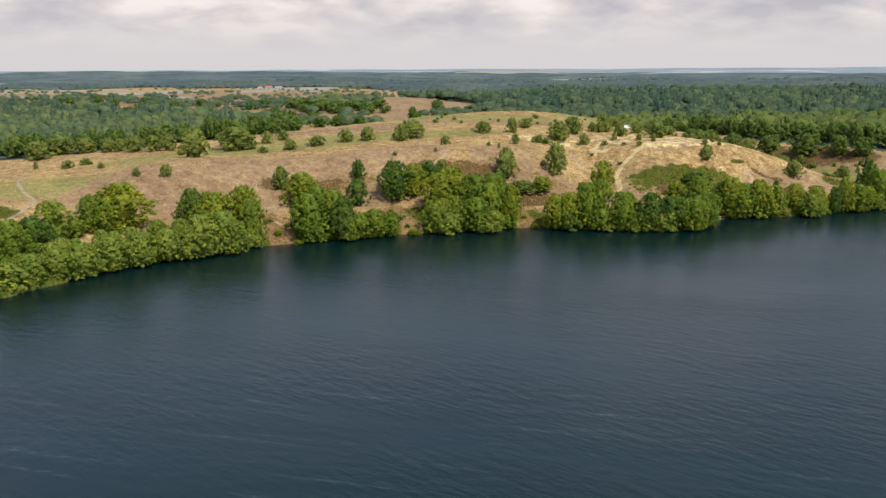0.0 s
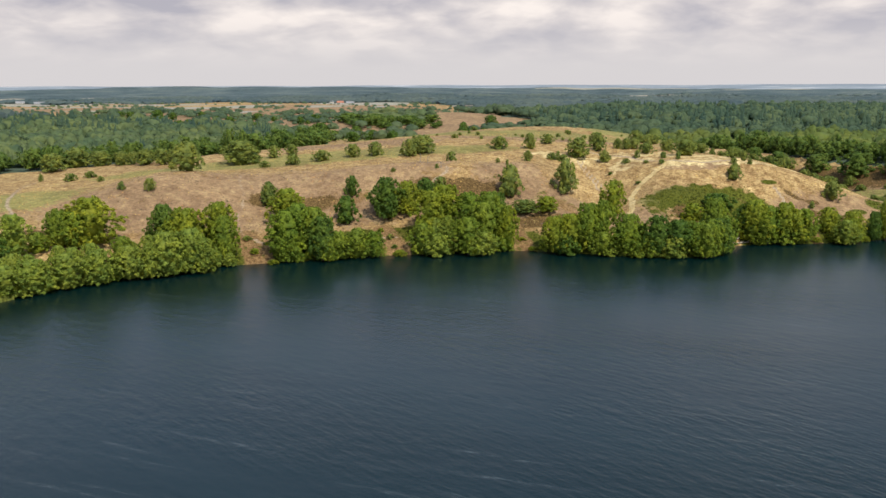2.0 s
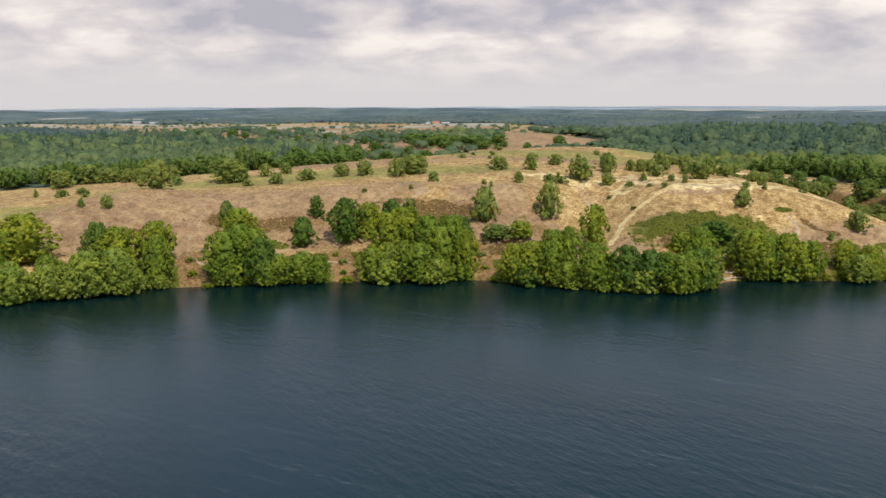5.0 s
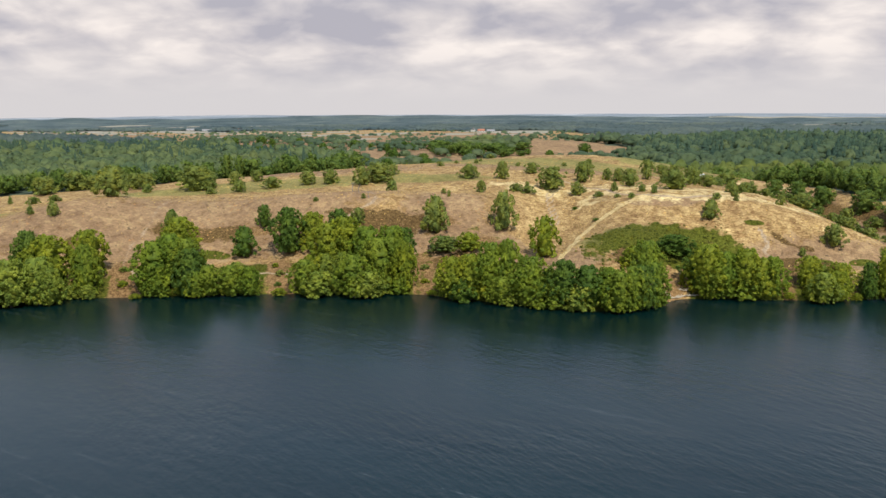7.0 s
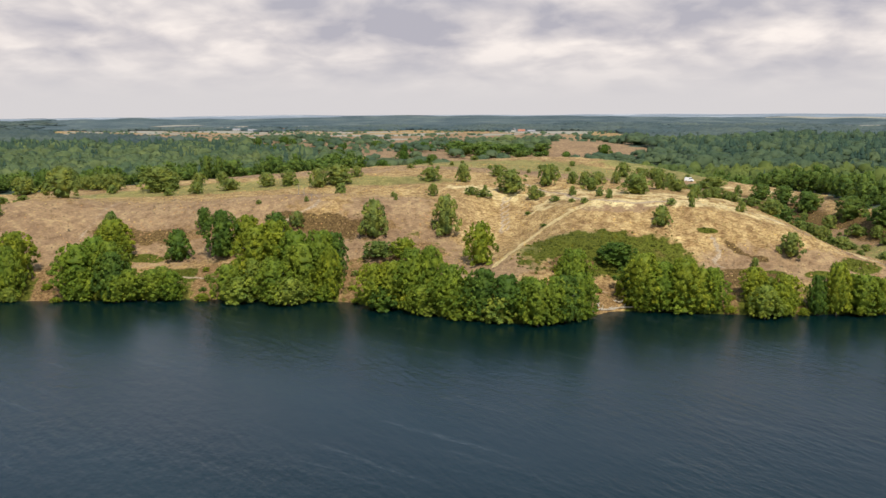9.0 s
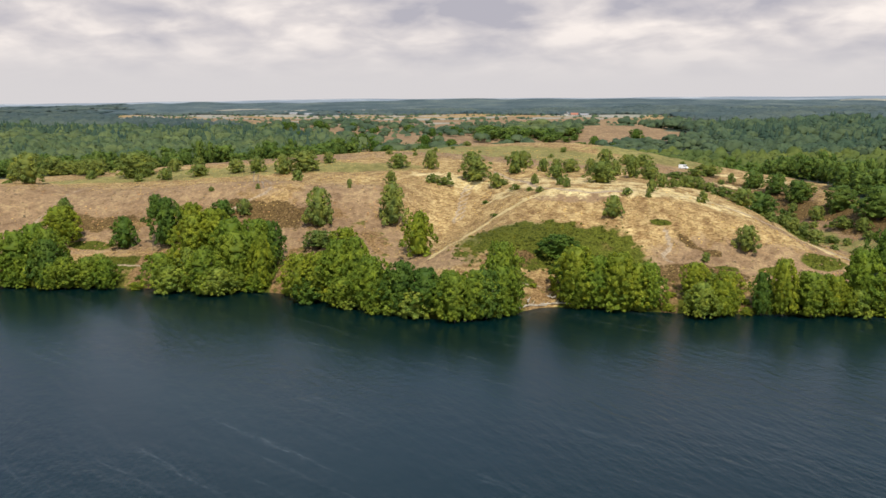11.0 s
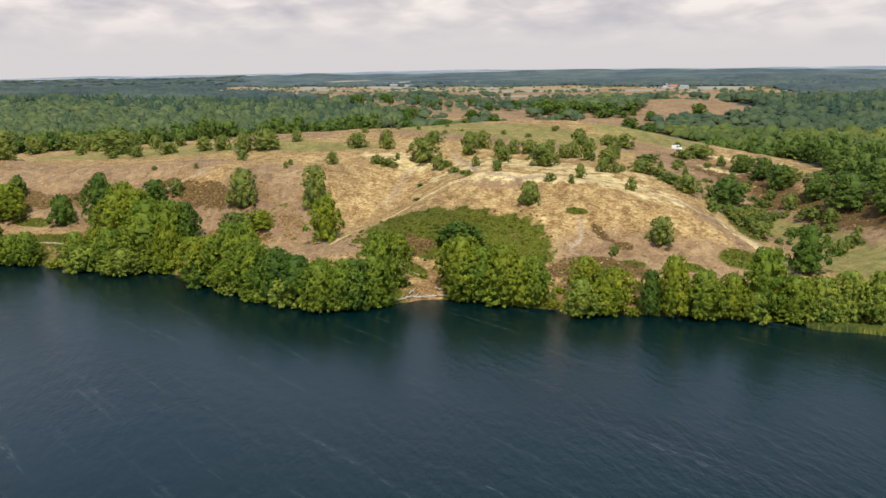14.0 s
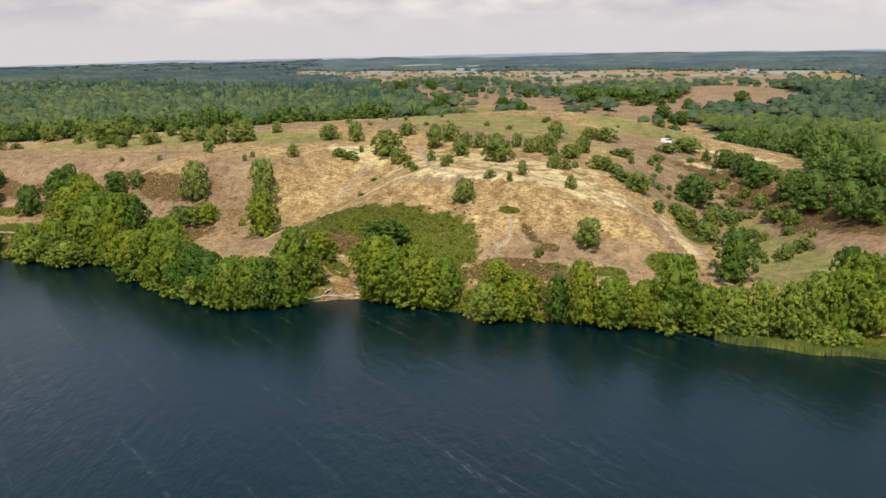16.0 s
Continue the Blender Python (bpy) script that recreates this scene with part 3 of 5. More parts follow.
def far_wood(x, y):
    """Where the country beyond is wooded; open land lies in front of the fields."""
    away = np.hypot(x, y)
    open_land = in_fields(x, y) | in_fields(x, y + 130) | in_fields(x, y + 260) | inside(x, y, OPEN_HEATH)
    return (west_wood(x, y) & (away > 1250)) | (away > 1350) & (waves(x, y, 900, 21) + 0.5 * waves(x, y, 330, 22) > -0.35 - 0.6 * smooth(2000, 2800, away)) & ~open_land & (line_distance(x, y, SHORE_LINE[::4]) > 300)


def build_ground():
    xs, ys = spread_lines(-205, 265, 1.3, -4900, 4900), spread_lines(345, 525, 1.3, -2500, 4950, 1.075)
    X, Y = np.meshgrid(xs, ys)
    Z = height(X, Y)
    verts = np.stack([X, Y, Z], -1).reshape(-1, 3)
    n, w = len(ys), len(xs)
    a = (np.arange(n - 1)[:, None] * w + np.arange(w - 1)[None]).ravel()
    faces = np.stack([a, a + 1, a + w + 1, a + w], -1)
    me = mesh_of("ground", verts, faces, GROUND, True)
    d = line_distance(X, Y, SHORE_LINE)
    track = np.zeros(X.shape)
    for points, half, worn in PATHS:
        near = np.abs(line_distance(X, Y, curve_through(points, 3.0)))
        track = np.maximum(track, worn * (1 - smooth(half * 0.5, half * 1.5 + 0.4, near)))
    bank = smooth(-3, 0, d) * (1 - smooth(5, 26, d)) * (0.62 + 0.4 * waves(X, Y, 30, 31))
    beach, earth = np.zeros(X.shape), np.zeros(X.shape)
    for fx, fy, hx, hy, half in BARE_BANKS:
        near = np.abs(line_distance(X, Y, np.array([(fx, fy), (hx, hy)]))) / half
        beach = np.maximum(beach, (0.46 if fx == 129 else 0.42 if fx == -64 else 0.2) * np.exp(-near ** 2 - ((d - 1) / 3.0) ** 2))
        bank = bank * (1 - (0.5 if fx == 129 else 0.75) * np.exp(-(near * 1.1) ** 2))
        earth = np.maximum(earth, np.exp(-(near * 1.0) ** 2) * smooth(-2, 1, d) * (0.75 if fx == 129 else 1.35))
    earth = np.maximum(earth, 0.62 * blobs(X, Y, WORN_SLOPES))
    heather = blobs(X, Y, HEATHER) * 0.85 + 0.12 * waves(X, Y, 60, 34)
    foot = smooth(-3, 0, d) * (1 - smooth(3, 8, d)) * (1 - np.clip(2.2 * beach + earth, 0, 1))
    fern = np.maximum(np.maximum(1.25 * blobs(X, Y, FERN), fern_hollow(X, Y, 5.0)), np.maximum(bank, foot))
    pale = np.maximum(0.62 * blobs(X, Y, BLEACHED), 0.95 * (1 - smooth(0.8, 1.9, np.abs(line_distance(X, Y, curve_through(SPINE, 3.0))))))
    woods = inside(X, Y, LEFT_WOOD) | inside(X, Y, RIGHT_WOOD) | far_wood(X, Y) | ((np.hypot(X, Y) > 1500) & ~in_fields(X, Y) & ~inside(X, Y, OPEN_HEATH))
    for name, rgb in (("cover", (heather, fern, np.maximum(track, beach))), ("farmland", (in_fields(X, Y), woods, blobs(X, Y, MOSS))), ("bare", (blobs(X, Y, BRACKEN), earth, pale))):
        data = np.zeros((X.size, 4), np.float32)
        for k, v in enumerate(rgb):
            data[:, k] = np.clip(np.asarray(v, float), 0, 1).ravel()
        data[:, 3] = 1
        me.color_attributes.new(name, "FLOAT_COLOR", "POINT").data.foreach_set("color", data.ravel())
    tagged(new("ground", me), "dry heath hills with straw grass, heather and sandy paths", "ground", kind="structure")


build_ground()
water = mesh_of("water", [(x, y, 0) for y in (-2500, 2500) for x in (-4900, 4900)], [(0, 1, 3, 2)], WATER)
tagged(new("water", water), "dark blue lake with wind ripples and thin foam lines", "lake", kind="structure")


# ---- trees ----
def ico(level):
    bm = bmesh.new()
    bmesh.ops.create_icosphere(bm, subdivisions=level, radius=1)
    v, f = np.array([p.co[:] for p in bm.verts]), np.array([[p.index for p in q.verts] for q in bm.faces])
    bm.free()
    return v, f


BALL, LUMP = ico(2), ico(1)


def outward(v):
    return v / (np.linalg.norm(v, axis=1)[:, None] + 1e-6)


def crown_arrays(rng, shape, lobes, sprays, leaf):
    """A crown 1 high and 1 wide: many small boughs spread over the outline shape(height) -> radius, each a drooping tuft of leaf sprays, round a dark heart."""
    k = np.arange(lobes)
    z = 0.05 + 0.93 * ((k + rng.uniform(0.1, 0.9, lobes)) / lobes) ** 0.95
    r = np.array([shape(h) for h in z])
    a = k * 2.4 + rng.uniform(-0.6, 0.6, lobes)
    turn = rng.uniform(0, 6.28, 3)
    r = r * (1 + 0.15 * np.sin(2 * a + 5 * z + turn[0]) + 0.13 * np.sin(3 * a - 8 * z + turn[1]) + 0.06 * np.sin(5 * a + 13 * z + turn[2]))
    out = r * rng.uniform(0.66, 1.06, lobes)
    C = np.stack([out * np.cos(a), out * np.sin(a), z], 1)
    Rr = np.clip(1.75 / math.sqrt(lobes) * (0.22 + 0.35 * r) * rng.uniform(0.7, 1.4, lobes), 0.03, 0.2)
    verts, faces, shading, n = [], [], [], 0
    for h in (0.14, 0.32, 0.5, 0.68, 0.84):
        w = 0.58 * shape(h)
        verts.append(BALL[0] * (w, w, 0.13) * (1 + 0.2 * rng.randn(len(BALL[0]), 1)) + (0, 0, h))
        shading.append(outward(BALL[0] * (1, 1, 0.5) + (0, 0, h - 0.45)))
        faces.append(BALL[1] + n)
        n += len(BALL[0])
    pick = rng.choice(lobes, sprays * 2, p=Rr ** 2 / (Rr ** 2).sum())
    away = C[pick] * (1, 1, 0) / (np.linalg.norm(C[pick][:, :2], axis=1)[:, None] + 0.05)
    way = outward(rng.randn(sprays * 2, 3) + (0, 0, 0.35) + away * 0.6)
    spot = C[pick] + way * (1.1, 1.1, 0.7) * (Rr[pick] * rng.uniform(0.6, 1.15, sprays * 2))[:, None]
    spot[:, 2] -= 0.35 * Rr[pick] * np.hypot(way[:, 0], way[:, 1]) ** 3
    deep = (np.linalg.norm((spot[:, None] - C[None]) / (1, 1, 0.7), axis=2) < Rr[None] * 0.5).any(1) | (spot[:, 2] < 0.01)
    keep = np.where(~deep)[0][:sprays]
    spot, way, away = spot[keep], way[keep], away[keep]
    soft = way * 0.5 + away * 0.3 + (0, 0, 0.1)
    way = outward(way * (0.8, 0.8, 1) + (0, 0, 0.35) + rng.randn(*way.shape) * 0.5)
    shading.append(np.repeat(outward(soft + way * 0.75), 3, axis=0))
    side = outward(np.cross(way, rng.randn(*way.shape)))
    other = np.cross(way, side)
    size = (leaf * rng.uniform(0.6, 1.4, len(spot)))[:, None]
    q = np.stack([spot - side * size, spot + side * size * 0.9 - other * size * 0.5, spot + other * size * 1.25 - way * size * 0.3], 1).reshape(-1, 3)
    v = np.vstack(verts + [q])
    v *= (0.5 / np.percentile(np.hypot(q[:, 0], q[:, 1]), 97),) * 2 + (1 / np.percentile(q[:, 2], 99.7),)
    return v, np.vstack(faces + [np.arange(len(spot))[:, None] * 3 + n + (0, 1, 2)]), np.vstack(shading)


def limb(bm, path, r0, r1, sides=7):
    """A tapered round limb along a path of points."""
    rings = []
    for i, p in enumerate(path):
        p = Vector(p)
        way = (Vector(path[min(i + 1, len(path) - 1)]) - Vector(path[max(i - 1, 0)])).normalized()
        u = way.orthogonal().normalized()
        w = way.cross(u)
        r = r0 + (r1 - r0) * i / (len(path) - 1)
        rings.append([bm.verts.new(p + (u * math.cos(a) + w * math.sin(a)) * r) for a in (6.2832 * j / sides for j in range(sides))])
    for a, b in zip(rings, rings[1:]):
        for j in range(sides):
            bm.faces.new((a[j], a[(j + 1) % sides], b[(j + 1) % sides], b[j]))
    bm.faces.new(rings[-1])
    bm.faces.new(rings[0][::-1])


def part(name, bm, mat, parent, label=""):
    me = bpy.data.meshes.new(name)
    bm.to_mesh(me)
    bm.free()
    me.materials.append(mat)
    ob = new(name, me)
    ob.parent = parent
    return tagged(ob, label)


def egg(z):
    return 0.5 * math.sin(math.pi * min(1, max(0.02, z)) ** 0.75) ** 0.45


def mound(z):
    return 0.5 * math.sqrt(max(0.02, 1 - z ** 2.6))


def bushy(z):
    return 0.5 * max(0.05, math.sin(math.pi * min(0.98, 0.2 + 0.8 * z) ** 1.1)) ** 0.5


def round_head(z):
    return 0.5 * max(0.05, 1 - ((z - 0.56) / 0.5) ** 2) ** 0.5


# outline, lobes, sprays, spray size, bare stem below the crown
SHAPES = {"B": (egg, 250, 5900, 0.0225, 0.06), "L": (mound, 110, 2600, 0.036, 0.06), "O": (bushy, 60, 2100, 0.036, 0.04), "S": (mound, 22, 560, 0.072, 0.05), "F": (round_head, 30, 560, 0.064, 0.1)}
TONES = {"a": "alder", "y": "yellow", "d": "dark", "w": "willow", "o": "oak", "s": "shrub", "f": "beech"}
WORDS = {
    "Ba": "tall mid-green alder with dense lobed crown on the lake bank", "By": "tall yellow-green beech with sunlit leafy crown above the water", "Bd": "tall dark-green oak with dense crown on the steep bank",
    "Bw": "pale green willow with full leafy crown at the waterline", "La": "low mid-green alder bush hanging over the water", "Ly": "low yellow-green bush at the foot of the bank",
    "Ld": "low dark-green bush on the bank", "Lw": "low pale green willow bush leaning over the lake", "Oo": "solitary dull-green oak with rounded crown on dry grass", "Od": "solitary dark-green tree standing on the heather slope",
    "Oy": "solitary yellow-green tree with rounded crown on the slope", "Os": "bushy green thorn tree on the heath", "So": "small green oak scrub on dry grass", "Ss": "small dark juniper bush on the dry heath",
    "Sy": "small yellow-green bush on the slope", "Sd": "small dark-green bush on the heather slope", "Of": "broad leafy beech at the edge of the wood", "Sf": "leafy bush at the edge of the wood", "Ff": "leafy beech with rounded crown in the closed wood"}
KINDS = {"B": ("tree", "trees on the lake bank"), "L": ("bush", "bushes along the waterline"), "O": ("tree", "scattered trees on the heath"), "S": ("bush", "bushes on the heath"), "F": ("tree", "trees of the wood")}
NAMES = {"B": "bank_tree", "L": "shore_bush", "O": "heath_tree", "S": "heath_bush", "F": "forest_tree"}
masters, crown_shapes, tree_dice = {}, {}, np.random.RandomState(11)


def make_tree(code, variant):
    kind, tone = code
    outline, lobes, sprays, leaf, stem = SHAPES[kind]
    rng = np.random.RandomState(100 + variant * 7 + ord(kind))
    v, f, shading = crown_arrays(rng, outline, lobes, sprays, leaf)
    v[:, 2] = stem + v[:, 2] * (1 - stem)
    if kind in "BLSO":
        v[:, 2] -= stem * 0.75 * (1 - np.clip(v[:, 2] * 3, 0, 1))
    root = new(NAMES[kind])
    tagged(root, WORDS[code], KINDS[kind][0], KINDS[kind][1])
    crown = new("crown", mesh_of("crown", v, f, LEAF[TONES[tone]], normals=shading))
    crown.parent = root
    bm = bmesh.new()
    lean = rng.uniform(-0.03, 0.03, 2)
    top = (lean[0], lean[1], 0.72)
    limb(bm, [(0, 0, -0.04), (lean[0] * 0.2, lean[1] * 0.2, 0.2), (lean[0] * 0.6, lean[1] * 0.6, 0.45), top], 0.028, 0.008)
    for k in range(4):
        a = k * 1.7 + rng.uniform(0, 0.8)
        z = 0.22 + 0.1 * k
        limb(bm, [(0, 0, z), (0.13 * math.cos(a), 0.13 * math.sin(a), z + 0.12), (0.26 * math.cos(a), 0.26 * math.sin(a), z + 0.2)], 0.013, 0.004, 5)
    part("trunk", bm, BARK, root)
    return root


def plant(code, x, y, tall, wide, base=None, turn=None):
    """A tree or bush of that height and width, standing on the ground."""
    variant = int(tree_dice.randint(3 if code[0] in "BOF" else 2))
    z = float(height(x, y)) if base is None else base
    wide *= {"O": 1.18, "B": 1.14, "L": 1.1, "S": 1.1, "F": 1.1}.get(code[0], 1.0)
    sizes = Vector((wide * tree_dice.uniform(0.92, 1.12), wide * tree_dice.uniform(0.92, 1.12), tall))
    m = Matrix.Translation((x, y, max(0.05, z) - 0.05)) @ Matrix.Rotation(tree_dice.uniform(0, 6.28) if turn is None else turn, 4, "Z")
    if (code, variant) not in masters:
        root = masters[code, variant] = make_tree(code, variant)
        root.matrix_basis = m @ Matrix.Diagonal((*sizes, 1))
        return root
    first = masters[code, variant]
    return copy_thing(first, m @ Matrix.Diagonal((sizes.x / first.scale.x, sizes.y / first.scale.y, sizes.z / first.scale.z, 1)))


# code, x, y, height, width
WILLOW_LEFT = [("Lw", -143, 285, 9.5, 12.6), ("Bw", -139, 292, 10.7, 13.0), ("Bw", -134, 300, 10.9, 13.3), ("Bw", -128, 307, 12.2, 13.6), ("Bw", -121, 316, 12.6, 14.0), ("Bw", -113, 324, 12.8, 14.3), ("Bw", -105, 332, 12.7, 13.4), ("Bw", -98, 335, 12.2, 11.1)]
BANK_LEFT = [("Ba", -150, 301, 15.9, 15.5), ("Bd", -148, 313, 13.4, 13.8), ("Bw", -146, 327, 16.1, 14.4), ("La", -142, 336, 7.7, 9.8), ("Ba", -138, 344, 15.1, 12.6), ("By", -129, 351, 18.9, 20.5), ("Ba", -133, 346, 14.1, 12.6)]
BANK_A = [("Bd", -103, 359, 18.8, 11.8), ("By", -94, 359, 19.1, 18.4), ("Bw", -94, 340, 16.8, 15.0), ("Bw", -87, 346, 17.1, 15.2), ("By", -84, 369, 19.1, 14.8), ("Bw", -83, 346, 13.7, 12.7), ("Ba", -79, 361, 19.4, 10.6), ("Bw", -101, 343, 11.8, 10.1)]
BANK_B = [("Ba", -57, 372, 19.3, 16.7), ("Ba", -54, 378, 19.1, 16.9), ("Ba", -57, 370, 13.9, 11.9), ("Ba", -47, 378, 19.2, 14.4), ("Bd", -43, 374, 18.1, 11.9), ("By", -64, 399, 15.0, 15.5), ("Ld", -76, 412, 9.6, 6.4), ("Ba", -37, 376, 11.7, 11.9), ("Ba", -30, 380, 11.4, 11.9), ("Ba", -23, 382, 10.9, 9.5), ("Ba", -40, 372, 10.1, 9.4)]
SLOPE_A = [("Od", -40, 408, 12.8, 9.6), ("Od", -41, 427, 9.7, 6.7), ("Oo", 31, 439, 15.4, 10.5), ("Oo", 57, 451, 16.3, 11.3), ("Oy", 78, 433, 16.4, 11.1), ("Oy", 48, 431, 7.3, 11.3), ("Os", 38, 429, 6.4, 13.6), ("Od", -7, 428, 10.0, 9.3), ("Os", -1, 434, 6.5, 5.9)]
BANK_C = [("Bd", -23, 414, 18.6, 14.2), ("By", -14, 418, 15.1, 13.0), ("By", -2, 405, 19.1, 17.4), ("Ba", -4, 389, 13.3, 12.0), ("By", 3, 411, 19.4, 17.6), ("Ba", 14, 407, 19.4, 17.3), ("Ba", 15, 391, 15.9, 14.2), ("Ba", 21, 401, 19.4, 14.5), ("Ba", 23, 410, 19.4, 14.8), ("By", 31, 402, 19.1, 9.6), ("Bd", 26, 415, 16.8, 10.0), ("Lw", 2, 387, 9.6, 11.8), ("Bw", 21, 390, 10.1, 11.7)]
BANK_D = [("By", 51, 397, 15.7, 12.8), ("By", 58, 398, 16.6, 12.7), ("Ba", 65, 400, 19.0, 13.9), ("Ba", 71, 401, 19.1, 11.5), ("Ba", 81, 394, 17.1, 13.4), ("Bd", 93, 393, 15.9, 13.2), ("Bd", 101, 393, 14.7, 13.1), ("Ba", 71, 393, 10.1, 11.3), ("Ba", 109, 394, 14.3, 13.1), ("Ba", 116, 399, 14.8, 12.1), ("Ly", 113, 428, 8.6, 10.8), ("Lw", 99, 391, 9.8, 10.9), ("La", 89, 392, 8.9, 9.9), ("Ld", 56, 395, 8.9, 11.5), ("La", 119, 405, 7.0, 8.9)]
BANK_E = [("Ld", 127, 444, 7.8, 14.8), ("Bd", 138, 430, 13.8, 14.2), ("By", 139, 426, 19.2, 16.3), ("Ba", 146, 427, 16.7, 12.8), ("By", 153, 428, 18.3, 13.9), ("By", 159, 429, 15.1, 11.5), ("Ba", 162, 430, 15.1, 10.4), ("Ba", 142, 425, 10.0, 11.6), ("La", 153, 427, 9.3, 11.5)]
BANK_F = [("Bw", 179, 427, 11.1, 10.6), ("By", 184, 432, 11.1, 8.8), ("By", 185, 437, 12.9, 10.7), ("By", 201, 441, 18.0, 10.5), ("Bd", 195, 439, 13.5, 7.1), ("Ba", 209, 443, 13.9, 12.1), ("By", 216, 448, 12.3, 10.3), ("Ba", 223, 453, 18.9, 13.7), ("Ba", 231, 453, 13.5, 10.1), ("Bw", 238, 456, 13.0, 10.0), ("Bw", 244, 459, 14.0, 9.9), ("Bw", 251, 461, 14.6, 9.8), ("Bw", 256, 463, 17.4, 9.7), ("Ba", 261, 465, 18.0, 9.6), ("Ba", 264, 471, 19.2, 14.6), ("Bd", 258, 483, 14.6, 10.3), ("Ba", 266, 478, 16.2, 11.5), ("Lw", 222, 449, 8.8, 8.5), ("Lw", 235, 454, 7.5, 8.3), ("Lw", 242, 457, 8.6, 8.2), ("Lw", 254, 461, 8.4, 8.1)]
BANK_TIP = [("Ba", 119, 411, 19.1, 13.5), ("Ba", 122, 404, 15.7, 11.8), ("Bd", 119, 399, 15.4, 11.7), ("Ba", 116, 395, 13.3, 10.3), ("Ba", 112, 391, 14.3, 11.2), ("Lw", 121, 417, 6.2, 5.9)]
HILL_RIGHT = [("Od", 229, 478, 15.4, 12.5), ("Oo", 186, 470, 9.1, 8.3), ("Ss", 174, 461, 3.5, 3.5), ("Oo", 139, 469, 8.3, 6.6), ("So", 167, 491, 4.8, 4.1), ("Ss", 149, 481, 3.5, 2.3), ("Oo", 148, 490, 5.3, 3.5)]
CREST_LEFT = [("Oo", -272, 564, 9.1, 14.3), ("Oo", -237, 520, 10.8, 14.9), ("Oo", -233, 541, 12.2, 13.7), ("Oo", -216, 536, 9.3, 13.6), ("Oo", -200, 531, 8.6, 8.4), ("Oo", -192, 529, 7.8, 7.4), ("Oo", -179, 517, 9.3, 9.9), ("Oo", -166, 509, 9.2, 9.7), ("Oo", -156, 506, 9.1, 9.6), ("Oo", -121, 432, 14.3, 14.3), ("Oo", -113, 488, 13.2, 19.2), ("Ss", -198, 468, 4.2, 7.5), ("Ss", -192, 476, 3.7, 6.1), ("Ss", -176, 456, 3.0, 3.5), ("Ss", -139, 401, 3.9, 3.8), ("Oo", -125, 399, 5.7, 5.6), ("Ss", -217, 472, 4.6, 3.0), ("Oo", -75, 410, 10.1, 6.8)]
CREST_MID = [("Ss", -143, 488, 4.7, 6.2), ("Oo", -272, 566, 10.1, 8.0), ("Ss", -96, 474, 3.5, 5.7), ("Oo", -105, 486, 5.9, 7.3), ("Oo", -82, 477, 5.7, 7.0), ("Oo", -120, 503, 9.4, 10.8), ("Oo", -99, 502, 7.0, 6.6), ("Oo", -69, 486, 5.7, 8.9), ("Oo", -92, 512, 6.1, 6.6), ("Oo", -54, 495, 7.0, 8.3), ("Oo", -42, 496, 7.7, 7.6), ("Oo", -23, 491, 9.3, 8.4), ("Oo", -18, 501, 10.0, 14.6), ("Ss", 1, 468, 4.9, 5.3), ("Ss", 29, 465, 3.0, 1.8), ("Oo", -19, 523, 5.6, 6.1), ("Ss", -4, 447, 2.4, 1.9)]
TOP_A = [("Oo", 23, 518, 7.0, 9.0), ("Oo", 40, 518, 8.9, 7.0), ("Oo", 66, 510, 10.8, 13.0), ("Oo", 79, 502, 6.5, 5.7), ("Ss", 52, 496, 3.8, 5.9), ("Ss", 57, 497, 3.6, 7.0), ("Oo", 39, 482, 5.5, 4.7), ("Ss", 55, 506, 2.9, 2.4), ("Oo", 50, 541, 5.7, 7.7), ("Oo", 78, 527, 10.2, 7.2), ("Oo", 77, 539, 8.0, 7.4), ("Oo", 89, 534, 6.1, 5.2), ("Oo", 102, 514, 5.7, 7.8), ("Ss", 96, 503, 4.5, 3.3), ("Ss", 115, 488, 4.2, 3.1), ("Oo", 94, 537, 6.5, 5.9), ("Ss", 99, 489, 1.7, 3.2)]
TOP_B = [("Oo", 122, 512, 8.7, 12.9), ("Oo", 99, 542, 6.1, 7.2), ("Oo", 107, 546, 6.0, 4.7), ("Oo", 104, 581, 7.8, 7.1), ("Oo", 128, 539, 9.2, 6.8), ("Oo", 116, 541, 5.9, 5.8), ("Oo", 119, 545, 7.1, 5.8), ("Oo", 136, 541, 5.7, 9.0), ("Oo", 147, 512, 5.8, 5.1), ("Oo", 130, 561, 7.2, 7.1), ("Ss", 151, 513, 4.1, 4.1), ("Ss", 152, 518, 2.7, 3.1), ("Oo", 117, 603, 6.6, 9.1), ("Oo", 110, 600, 5.3, 7.9)]
SPOTS = [("Ss", 24, 473, 2.5, 2.5), ("Ss", 81, 505, 2.9, 4.1), ("Ss", 90, 497, 2.5, 4.5), ("Sd", 81, 486, 1.5, 2.9), ("Sd", 93, 467, 1.2, 3.2), ("Ss", 109, 498, 3.5, 3.9), ("Ss", 106, 482, 2.4, 3.3), ("Ss", 141, 481, 2.8, 4.1), ("Ss", -24, 442, 2.0, 2.2)]
